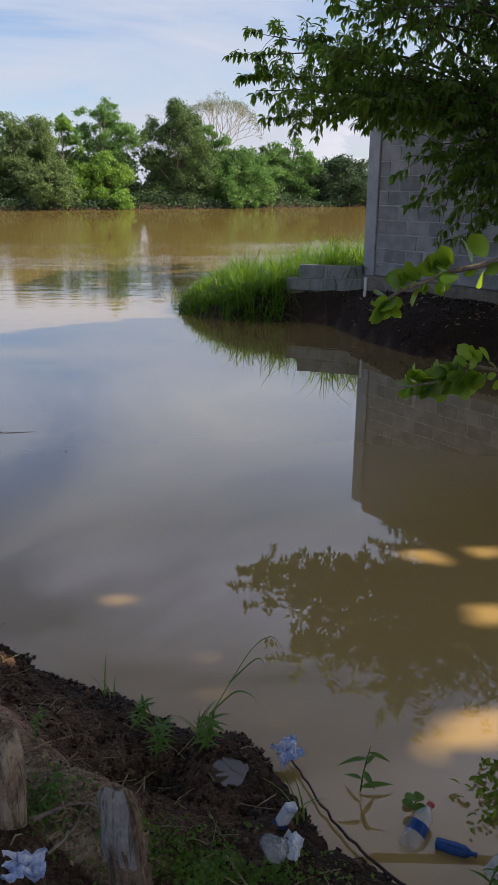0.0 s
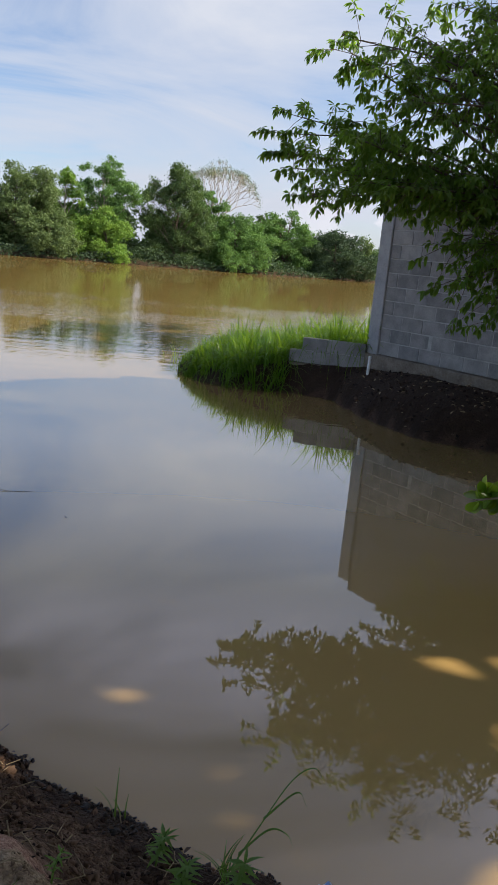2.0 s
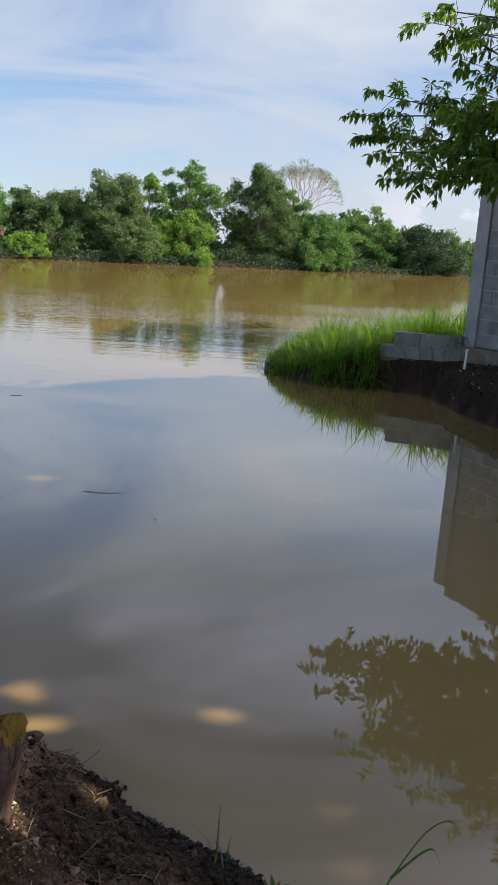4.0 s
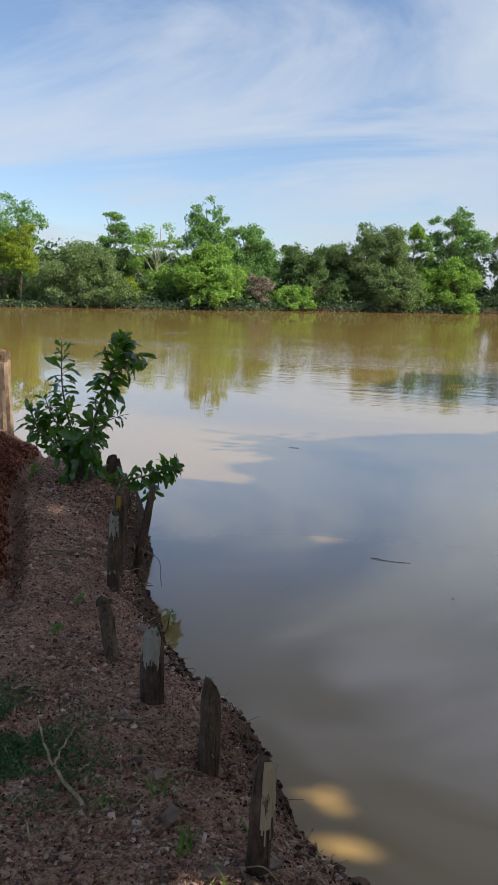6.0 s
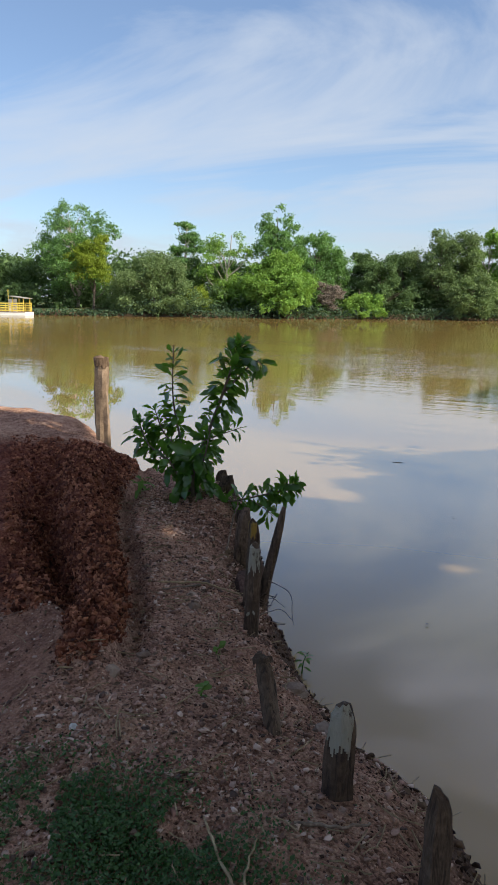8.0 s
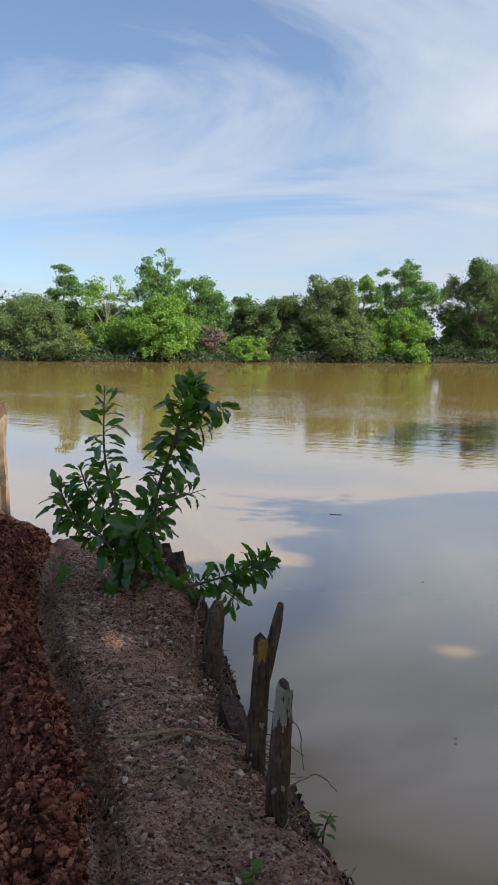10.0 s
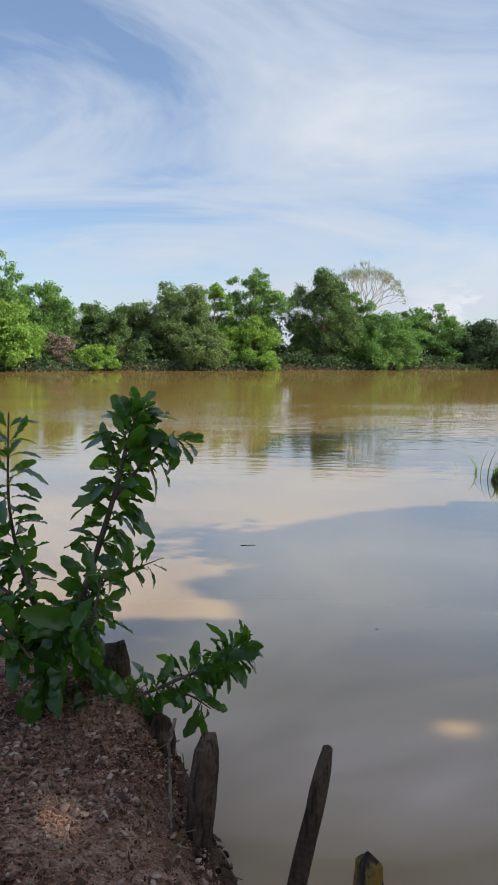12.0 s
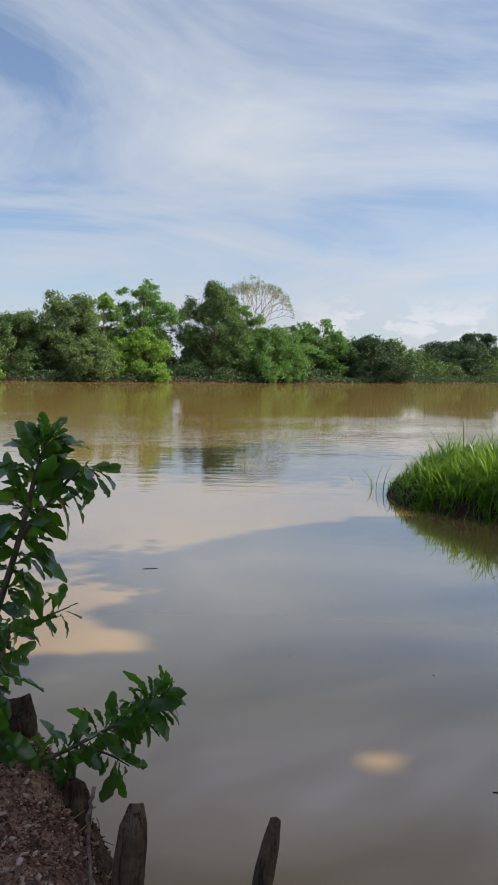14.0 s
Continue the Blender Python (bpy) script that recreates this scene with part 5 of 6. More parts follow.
def blades(roots, lengths, widths, lean, segments=5):
    """Arching grass blades as joined strips."""
    n = len(roots)
    a = rng.uniform(0, 2 * np.pi, n)
    way = np.stack([np.cos(a), np.sin(a), np.zeros(n)], 1)
    side = np.stack([-np.sin(a), np.cos(a), np.zeros(n)], 1)
    bend = lean * rng.uniform(0.3, 1.6, n)
    verts = np.zeros((n, segments + 1, 2, 3))
    for k in range(segments + 1):
        t = k / segments
        th = bend * t
        c = roots + lengths[:, None] * t * (way * np.sin(th)[:, None] * 0.85 + np.array([0, 0, 1.0]) * np.cos(th * 0.9)[:, None])
        w = (widths * (1 - t ** 1.6) * 0.5 + 0.0006)[:, None] * side
        verts[:, k, 0], verts[:, k, 1] = c - w, c + w
    idx = np.arange(n * (segments + 1) * 2).reshape(n, segments + 1, 2)
    faces = np.stack([idx[:, :-1, 0], idx[:, :-1, 1], idx[:, 1:, 1], idx[:, 1:, 0]], -1).reshape(-1, 4)
    return smooth(indexed("blades", verts.reshape(-1, 3), faces))


def reed_bed():
    n = 12500
    p = np.stack([rng.uniform(-0.98, 2.4, n), rng.uniform(12.4, 15.6, n)], 1)
    # the grass stands in tussocks
    seat = p[rng.integers(0, n, 360)]
    p = seat[rng.integers(0, len(seat), n)] + rng.normal(size=(n, 2)) * 0.07
    z = land(p[:, 0], p[:, 1])[0]
    behind = p[:, 1] > np.where(p[:, 0] > 0.8, 13.06 - 0.31 * (p[:, 0] - 0.86), 12.3)
    keep = (z > -0.1) & behind & (p[:, 0] < 2.4) & (p[:, 0] > -1.1)
    p, z = p[keep], z[keep]
    tall = 0.17 + 0.43 * step(p[:, 0], -1.0, 0.45) + 0.2 * step(p[:, 0], 0.5, 1.6) + 0.12 * waves(p[:, 0], p[:, 1], 0.2, 77)
    length = tall * rng.uniform(0.4, 1.35, len(p))
    length[rng.random(len(p)) < 0.03] *= 1.4
    ob = part("reed_grass", blades(np.concatenate([p, z[:, None] - 0.02], 1), length, rng.uniform(0.011, 0.027, len(p)), 1.5), GRASS)
    tagged(ob, "dense tall bright green grass at the water's edge", "grass", kind="stuff")
    # loose stalks standing in the water off the end of the bed
    t = thing("reed_sprig", -1.12, 14.9, -0.02, "few bent grass stalks standing in the water", "grass")
    for x, y, length in ((0, 0, 0.5), (0.05, -0.1, 0.42), (0.12, -0.3, 0.55), (0.03, 0.1, 0.4), (-0.06, -0.2, 0.34), (-0.25, 0.45, 0.36), (-0.22, 0.42, 0.28)):
        part("stalk", blades(np.array([(x, y, 0.0)]), np.array([length]), np.array([0.014]), 0.7), GRASS, t)


def small_weeds():
    def tuft(name, label, x, y, count, length, lean, width=0.006, z=None):
        z = height(x, y) - 0.01 if z is None else z
        t = thing(name, x, y, z, label, "grass", "grass tufts on the bank")
        roots = np.concatenate([rng.normal(size=(count, 2)) * 0.018, np.zeros((count, 1))], 1)
        part("blade", blades(roots, length * rng.uniform(0.5, 1.1, count), np.full(count, width), lean), WEED, t)
    tuft("grass_tuft", "two-bladed grass sprig at the waterline", -0.4, 3.22, 4, 0.17, 0.5)
    tuft("grass_tuft", "green grass tuft on dark soil", -0.02, 2.96, 12, 0.16, 0.9)
    tuft("grass_tuft", "thin grass by the plastic rubbish", 0.3, 2.62, 9, 0.18, 0.8)
    tuft("grass_tuft", "grass tuft among gravel", -1.45, 3.1, 10, 0.1, 0.9)
    for x, y, count, length in ((-1.15, 2.95, 12, 0.07), (-1.02, 2.9, 9, 0.06), (-1.3, 3.02, 9, 0.08), (-1.62, 3.28, 8, 0.09), (-1.72, 3.12, 10, 0.1), (-1.38, 3.3, 8, 0.07)):
        tuft("grass_tuft", "short trodden grass tuft among gravel", x, y, count, length, 1.3, 0.004)
    tuft("grass_tuft", "small grass tuft beside a stake", -0.62, 2.5, 14, 0.1, 1.0)
    t = thing("reed_plant", -0.04, 2.93, 0.1, "arching reed leaning out over the water", "grass")
    for points in ([(0, 0, 0), (0.1, 0.05, 0.16), (0.2, 0.1, 0.31), (0.27, 0.12, 0.35), (0.31, 0.13, 0.3)], [(0.05, 0.03, 0.09), (0.14, 0.06, 0.16), (0.2, 0.07, 0.14), (0.23, 0.08, 0.08)], [(0.12, 0.06, 0.2), (0.22, 0.09, 0.28), (0.26, 0.1, 0.22)]):
        pts = curve_points(points, 6)
        w = np.linspace(0.005, 0.0008, len(pts))
        v = np.stack([pts - np.array([0, 1, 0.4]) * w[:, None], pts + np.array([0, 1, 0.4]) * w[:, None]], 1).reshape(-1, 3)
        i = np.arange(len(pts) - 1) * 2
        part("blade", smooth(indexed("blade", v, np.stack([i, i + 1, i + 3, i + 2], 1))), WEED, t)

    def herb(label, x, y, tall, leaves, size, kind=LANCE, z=None):
        z = height(x, y) if z is None else z
        t = thing("weed", x, y, z, label, "weed", "weeds on the bank")
        pts = curve_points([(0, 0, -0.03), (0.01, 0.0, tall * 0.5), (0.03, 0.01, tall)], 4)
        shoot = stem(t, pts, 0.004, 0.0015, WEED)
        for k in range(leaves):
            a = k * 2.4
            p = pts[int((0.35 + 0.65 * k / leaves) * (len(pts) - 1))]
            put_leaf(kind, shoot, p, (math.cos(a), math.sin(a), 0.35 + rng.normal() * 0.2), size * rng.uniform(0.7, 1.1), WEED, (0, 0, 1), 0.2)
    herb("long-leaved green plant growing out of the water", 0.53, 2.8, 0.2, 6, 0.1, LANCE, -0.02)
    herb("leafy weed on the dark bank", -0.17, 2.86, 0.16, 38, 0.058, LANCE)
    herb("leafy weed at the foot of the tall grass", 0.0, 2.86, 0.15, 34, 0.055, LANCE)
    herb("leafy weed at the edge of the bank", -0.25, 2.98, 0.12, 32, 0.05, LANCE)
    herb("small leafy weed beside a stake", -0.5, 2.62, 0.1, 16, 0.036, LANCE)
    herb("seedling with oval leaves in shallow water", 0.69, 2.72, 0.06, 5, 0.045, ROUND, -0.01)
    herb("green seedling beside the rubbish", 0.83, 2.37, 0.09, 6, 0.07, LANCE)
    herb("pale-leaved sprig at the tip of the bank", -0.93, 3.5, 0.07, 6, 0.05, LANCE, 0.03)
    herb("low weed on the gravel", -2.5, 3.9, 0.05, 8, 0.035, ROUND)
    herb("low green weed on the gravel ridge", -2.65, 4.24, 0.04, 7, 0.03, ROUND)
    herb("leafy weed at the foot of the shrub", -4.25, 5.85, 0.12, 12, 0.08, OBOVATE)
    herb("weed sprouting over the water by the posts", -2.68, 5.12, 0.1, 11, 0.05, OBOVATE, 0.02)
    # creeping cover on the gravel and vines over the dark bank
    for name, label, cx, cy, rx, ry, n, s in (("creeping_weed", "sparse low weeds by the yellow-topped post", -1.12, 2.86, 0.22, 0.1, 800, 0.005), ("creeping_weed", "mat of small dark green creeping weeds", -2.28, 3.2, 0.42, 0.24, 15000, 0.0068), ("creeping_weed", "thin green creepers over dark soil", 0.08, 2.3, 0.28, 0.16, 3200, 0.009), ("creeping_weed", "thin green creepers beside a stake", -0.42, 2.36, 0.1, 0.1, 500, 0.009)):
        q = rng.normal(size=(n, 2)) * [rx * 0.55, ry * 0.55]
        keep = waves(q[:, 0], q[:, 1], 0.07, 31) > -0.25
        q = q[keep] + [cx, cy]
        z = land(q[:, 0], q[:, 1])[0] + rng.uniform(0.001, 0.022, len(q))
        tagged(part(name, polys(name, leaf_quads(np.concatenate([q, z[:, None]], 1), s, -0.2, 1.5, out=np.array([0, 0, 1.6])), 4), CREEPER if n > 5000 else WEED), label, "weeds", kind="stuff")


rng = np.random.default_rng(12)
bank_shrub()
round_leaf_bush()
rng = np.random.default_rng(13)
reed_bed()
small_weeds()


# ---- posts ----
def post(name, label, base, top, radius, material=WOOD, cap=None, cap_label="", cap_length=0.1, sides=13, face=None, ragged=0.022, flat=0.82, taper=0.9, spots=0, sharp=0.55):
    """An old fence post: an uneven shaft from under the ground to its ragged top."""
    base, top = Vector(base), Vector(top)
    axis = top - base
    low = base - axis.normalized() * 0.28
    t = thing(name, base.x, base.y, base.z, label, "post", "old wooden posts along the bank")
    rows = 18
    radius *= 1.02

    def shaft(f0, f1, grow, cut, only=None, sides=sides):
        bm = bmesh.new()
        turn = axis.to_track_quat("Z", "X").to_matrix()
        rings = []
        for k in range(rows + 1):
            f = f0 + (f1 - f0) * k / rows
            c = low.lerp(top, f) - base
            c += Vector((noise.noise(Vector((f * 2, base.x * 5, 0))), noise.noise(Vector((f * 2, 9, base.y * 5))), 0)) * 0.02 * (f - 0.3)
            ring = []
            for j in range(sides):
                a = 2 * math.pi * j / sides
                square = 1 / max(abs(math.cos(a + base.x * 3)), abs(math.sin(a + base.x * 3))) ** sharp * (0.93 if sharp < 0.8 else 0.84)
                r = square * radius * (1 - (1 - taper) * f) * (1 + 0.3 * noise.noise(Vector((math.cos(a) * 1.2, math.sin(a) * 1.2, f * 2.4 + base.x * 7))) + 0.12 * noise.noise(Vector((a * 3, f * 20, base.y * 9))))
                r *= 0.6 if k == rows and cut else 0.9 if k == rows - 1 and cut and not grow else 1.0
                off = Vector((math.cos(a) * r, math.sin(a) * r * flat, 0)) + Vector((math.cos(a), math.sin(a), 0)) * grow
                if k == rows and cut:
                    off.z += ragged * (2.2 * noise.noise(Vector((math.cos(a) * 0.5, math.sin(a) * 0.5, base.y * 17))) + 0.5 * noise.noise(Vector((a * 2.3, base.x * 31, base.y * 17))))
                ring.append(bm.verts.new(c + turn @ off))
            rings.append(ring)
        for k, (lower, upper) in enumerate(zip(rings, rings[1:])):
            for j in range(sides):
                if grow and k < rows * (0.16 + 0.5 * noise.noise(Vector((math.cos(6.283 * j / sides) * 2.2, math.sin(6.283 * j / sides) * 2.2, base.x * 13))) + 0.3 * noise.noise(Vector((j * 0.7, base.y * 7, 3.3)))):
                    continue
                a = 2 * math.pi * (j + 0.5) / sides
                if only is not None and (turn @ Vector((math.cos(a), math.sin(a), 0))).dot(Vector((math.cos(radians(only)), math.sin(radians(only)), 0))) < 0.5:
                    continue
                bm.faces.new((lower[j], lower[(j + 1) % sides], upper[(j + 1) % sides], upper[j]))
        centre = bm.verts.new(sum((v.co for v in rings[-1]), Vector()) / sides + axis.normalized() * radius * 0.3)
        for j in range(sides):
            if only is None:
                bm.faces.new((rings[-1][j], rings[-1][(j + 1) % sides], centre))
        bmesh.ops.delete(bm, geom=[v for v in bm.verts if not v.link_faces], context="VERTS")
        return bm
    wood = part("shaft", shaft(0, 1, 0, True), material, t)
    if cap:
        whole = (top - low).length
        part("painted_top", shaft(1 - cap_length / whole, 1.002, 0.0025, True, face, sides * 4), cap, wood, cap_label)
    for k in range(spots):
        f = rng.uniform(0.55, 0.9)
        c = low.lerp(top, f) - base
        view = Vector((0.35, -1, 0.1)).normalized()
        side = view.cross(axis).normalized()
        bm = bmesh.new()
        bmesh.ops.create_icosphere(bm, subdivisions=1, radius=1, matrix=Matrix.Translation(c + view * radius * flat * 0.93 + side * rng.uniform(-0.4, 0.4) * radius) @ Matrix.Rotation(rng.uniform(-0.6, 0.6), 4, view) @ Matrix.Diagonal((rng.uniform(0.004, 0.009), 0.004, rng.uniform(0.006, 0.015), 1)))
        part("lichen_spot", bm, PALE_PAINT, wood, "pale lichen spot")
    return t


post("wooden_post", "short square post with worn yellow top", (-0.94, 2.83, 0.5), (-0.89, 2.83, 0.785), 0.037, RED_WOOD, cap=BRIGHT_YELLOW, cap_label="worn yellow paint", cap_length=0.05, flat=0.8, sharp=1.0, sides=24, ragged=0.018)
post("wooden_post", "post with a pale painted rounded side", (-1.27, 3.16, 0.35), (-1.25, 3.17, 0.785), 0.032, cap=BUFF_PAINT, cap_label="flaking pale paint", cap_length=0.27, face=350, flat=0.8, ragged=0.006, sharp=0.15)
post("wooden_post", "dark weathered wooden post in the bank", (-1.6, 3.52, 0.3), (-1.59, 3.53, 0.72), 0.036)
post("wooden_post", "short grey post with a lichen patch", (-1.93, 3.72, 0.4), (-1.92, 3.72, 0.745), 0.042, cap=PALE_PAINT, cap_label="grey lichen crust", cap_length=0.13, face=285)
post("wooden_post", "short mossy leaning post in the gravel", (-2.21, 3.9, 0.42), (-2.3, 3.965, 0.69), 0.038, cap=WOOD, cap_length=0.02)
post("wooden_post", "tall thin dark post leaning over the water", (-3.075, 5.35, 0.0), (-2.935, 5.38, 0.766), 0.04, taper=0.5, ragged=0.01)
post("wooden_post", "thick dark post with yellow paint and lichen", (-2.88, 4.88, 0.05), (-2.825, 4.88, 0.835), 0.043, cap=YELLOW, cap_label="worn yellow paint", cap_length=0.085, face=250, spots=5, taper=0.62)
post("wooden_post", "dark post with yellow and pale painted top", (-2.7, 4.6, 0.1), (-2.682, 4.6, 0.83), 0.039, cap=PALE_PAINT, cap_label="pale flaking paint", cap_length=0.13, face=285, spots=3, taper=0.72, ragged=0.012)
post("wooden_stump", "thick rounded stump of a reddish post", (-3.34, 5.58, 0.05), (-3.285, 5.6, 0.66), 0.048, taper=0.72, ragged=0.018)
post("wooden_stump", "broad dark stump behind the shrub", (-3.78, 6.19, 0.2), (-3.765, 6.195, 0.645), 0.07)
post("wooden_stump", "low rotten stump on the bank's edge", (-3.98, 6.42, 0.25), (-3.96, 6.44, 0.63), 0.05)
post("wooden_stump", "sawn stump at the water's edge", (-3.53, 5.96, 0.1), (-3.52, 5.96, 0.5), 0.055)
post("wooden_post", "upright sunlit round post with a notch", (-5.56, 7.03, 0.55), (-5.57, 7.034, 1.34), 0.078, FRESH_WOOD, cap=PALE_STAKE, cap_label="paler split top", cap_length=0.1, taper=0.96)
post("wooden_stake", "pale brown stake on the dark bank", (-0.47, 2.27, 0.25), (-0.455, 2.28, 0.655), 0.036, PALE_STAKE, flat=0.7)
post("wooden_stake", "split grey wooden stake with a pale edge", (-0.13, 2.16, 0.2), (-0.17, 2.18, 0.6), 0.064, PALE_STAKE, cap=BLEACHED, cap_label="bleached grey face", cap_length=0.2, face=235, flat=0.55, ragged=0.02)


# ---- stones, clods, gravel and litter ----
def rock_mesh(name, rough, seed, subdivisions=1):
    bm = bmesh.new()
    bmesh.ops.create_icosphere(bm, subdivisions=subdivisions, radius=1)
    for v in bm.verts:
        v.co *= 1 + rough * noise.noise(v.co * 1.4 + Vector((seed * 7.1, 0, 0))) + rough * 0.5 * noise.noise(v.co * 3.1 + Vector((0, seed * 3.3, 0)))
    me = bpy.data.meshes.new(name)
    bm.to_mesh(me)
    bm.free()
    return me


def scatter_rocks(name, places, sizes, label, category, material, subdivisions=0, squash=0.65, rough=0.3, cuts=(0.3, 0.85)):
    """Many small rocks joined into one heap of stuff."""
    if subdivisions:
        bm = bmesh.new()
        bmesh.ops.create_icosphere(bm, subdivisions=subdivisions, radius=1)
        base = np.array([v.co[:] for v in bm.verts])
        tris = np.array([[v.index for v in f.verts] for f in bm.faces])
        bm.free()
    else:
        base = np.array([(1, 0, 0), (-1, 0, 0), (0, 1, 0), (0, -1, 0), (0, 0, 1), (0, 0, -1)], float)
        tris = np.array([(0, 2, 4), (2, 1, 4), (1, 3, 4), (3, 0, 4), (2, 0, 5), (1, 2, 5), (3, 1, 5), (0, 3, 5)])
    n, m = len(places), len(base)
    v = np.repeat(base[None], n, 0)
    for _ in range(6):
        cut = unit(rng.normal(size=(n, 1, 3)))
        over = np.maximum((v * cut).sum(-1, keepdims=True) - rng.uniform(*cuts, (n, 1, 1)), 0)
        v = v - over * cut
    v = v * (1 + rough * rng.normal(size=(n, m, 1)))
    v = v * (sizes[:, None, None] * rng.uniform(0.6, 1.3, (n, 1, 3)) * [1, 1, squash])
    a = rng.uniform(0, 2 * np.pi, n)
    c, s = np.cos(a)[:, None], np.sin(a)[:, None]
    v = np.stack([v[..., 0] * c - v[..., 1] * s, v[..., 0] * s + v[..., 1] * c, v[..., 2]], -1) + places[:, None]
    faces = (tris[None] + (np.arange(n) * m)[:, None, None]).reshape(-1, 3)
    tagged(part(name, indexed(name, v.reshape(-1, 3), faces), material), label, category, kind="stuff")


def island_tint(material):
    """Every grain of a joined heap takes its own shade."""
    nt = material.node_tree
    rampn = next(n for n in nt.nodes if n.type == "VALTORGB")
    old = rampn.inputs["Fac"].links[0].from_socket
    rnd = nt.nodes.new("ShaderNodeNewGeometry").outputs["Random Per Island"]
    nt.links.new(math_node(nt, "ADD", math_node(nt, "MULTIPLY", old, 0.55), math_node(nt, "MULTIPLY", rnd, 0.45)), rampn.inputs["Fac"])


island_tint(PEBBLE)
island_tint(CLAY)


def on_land(n, x0, x1, y0, y1, test):
    p = np.stack([rng.uniform(x0, x1, n), rng.uniform(y0, y1, n)], 1)
    z, clay, loam, _, _, dust = land(p[:, 0], p[:, 1])
    keep = test(z, clay, loam, p) & (rng.random(n) > 0.8 * dust)
    return np.concatenate([p[keep], z[keep, None]], 1)


def loose_ground():
    def bank(z, clay, loam, q):
        return (z > 0.31 + 0.05 * waves(q[:, 0], q[:, 1], 0.15, 19)) & (clay < 0.4)
    # washed-out patches of coarser stones, finer gravel all over
    p = on_land(84000, -4.4, -0.7, 2.6, 6.6, bank)
    patch = waves(p[:, 0], p[:, 1], 0.22, 41) + 0.5 * waves(p[:, 0], p[:, 1], 0.07, 45)
    p = p[rng.random(len(p)) < np.where(patch > 0.05, 0.8, 0.26)]
    size = 0.0042 + 0.0158 * rng.random(len(p)) ** 3.0
    p[:, 2] += 0.25 * size
    scatter_rocks("gravel", p, size, "brown and grey gravel strewn over the bank", "gravel", PEBBLE, 1, 0.62, 0.16, (0.02, 0.45))
    p = np.concatenate([on_land(60000, -4.6, -0.7, 2.6, 7, bank), on_land(9000, -7.4, -4.6, 4.5, 8.4, lambda z, clay, loam, q: (z > 0.3) & (clay < 0.5))])
    p[:, 2] += 0.002
    scatter_rocks("grit", p, 0.004 + 0.004 * rng.random(len(p)) ** 1.5, "fine reddish grit between the pebbles", "gravel", GRIT, 0, 0.8, 0.2, (0.3, 0.9))
    # coarser lumps and chippings along the narrow part of the bank
    p = on_land(6000, -4.2, -2.7, 4.3, 6.1, bank)
    p = p[waves(p[:, 0], p[:, 1], 0.12, 83) > 0.0][:900]
    scatter_rocks("chippings", p, 0.007 + 0.026 * rng.random(len(p)) ** 3.0, "angular stone chippings and clods on the bank", "gravel", PEBBLE, 1, 0.55, 0.18, (0.02, 0.45))
    n = 46000
    s = -0.5 + 5.2 * rng.random(n) ** 1.5
    w = -0.04 + (0.42 + 0.16 * np.clip(s, 0, 5)) * rng.random(n) ** 1.3
    q = RUT_AT + s[:, None] * RUT_WAY + w[:, None] * RUT_SIDE
    z, clay = land(q[:, 0], q[:, 1])[:2]
    keep = (clay > 0.3) & (z > 0.15) & (rng.random(n) < 0.3 + 0.7 * step(s, 0.0, 0.5))
    p = np.concatenate([q[keep], z[keep, None]], 1)[:31000]
    # crumbs cling together in lumps
    heart = p[rng.integers(0, len(p), len(p) // 9)]
    near_heart = rng.random(len(p)) < 0.35
    pick = heart[rng.integers(0, len(heart), len(p))] + rng.normal(size=(len(p), 3)) * [0.014, 0.014, 0.006] + [0, 0, 0.008]
    p = np.where(near_heart[:, None], pick, p)
    scatter_rocks("clay_clods", p, 0.004 + 0.016 * rng.random(len(p)) ** 2.6, "crumbled red clay clods along the wheel rut", "clods", CLAY, 1, 0.95, 0.2, (0.15, 0.75))
    p = on_land(50000, -3.6, 0.6, 2.2, 6.2, lambda z, clay, loam, q: (z > 0.01) & (z < 0.38) & (clay < 0.4))
    p = p[rng.random(len(p)) < np.where(p[:, 0] > -0.75, 0.25 + 0.7 * (waves(p[:, 0], p[:, 1], 0.08, 71) > 0.05), 0.7)]
    p = p[rng.random(len(p)) > pale_mound(p[:, 0], p[:, 1])]
    scatter_rocks("mud_crumbs", p, 0.004 + 0.02 * rng.random(len(p)) ** 2.8, "dark wet soil crumbs on the bank's face", "soil", MUD, 1, 0.8, 0.2, (0.05, 0.6))
    p = on_land(9000, -0.75, 0.0, 2.1, 2.8, lambda z, clay, loam, q: pale_mound(q[:, 0], q[:, 1]) > 0.4)[:260]
    scatter_rocks("dry_crumbs", p, 0.003 + 0.012 * rng.random(len(p)) ** 2.6, "pale dry clay crumbs on the mound", "soil", PALE_CLAY, 1, 0.7, 0.2, (0.05, 0.6))
    # soaked, shining clods in the ragged edge of the water
    p = on_land(160000, -3.7, 0.4, 2.6, 6.6, lambda z, clay, loam, q: (z > -0.012) & (z < 0.075 + 0.06 * waves(q[:, 0], q[:, 1], 0.1, 77)) & (waves(q[:, 0], q[:, 1], 0.05, 79) > -0.1))[:2600]
    scatter_rocks("wet_clods", p, 0.003 + 0.018 * rng.random(len(p)) ** 3.2, "black soaked clods along the ragged waterline", "soil", WET_SOIL, 1, 0.75, 0.2, (0.05, 0.6))
    p = on_land(9000, 1.6, 4.2, 9.4, 12.6, lambda z, clay, loam, q: (z > 0.02) & (z < 0.7))
    scatter_rocks("rubble_crumbs", p[:3000], 0.005 + 0.04 * rng.random(len(p[:3000])) ** 3.4, "dark soil crumbs and rubble under the wall", "soil", DARK_SOIL, 1, 0.7, 0.2, (0.1, 0.7))


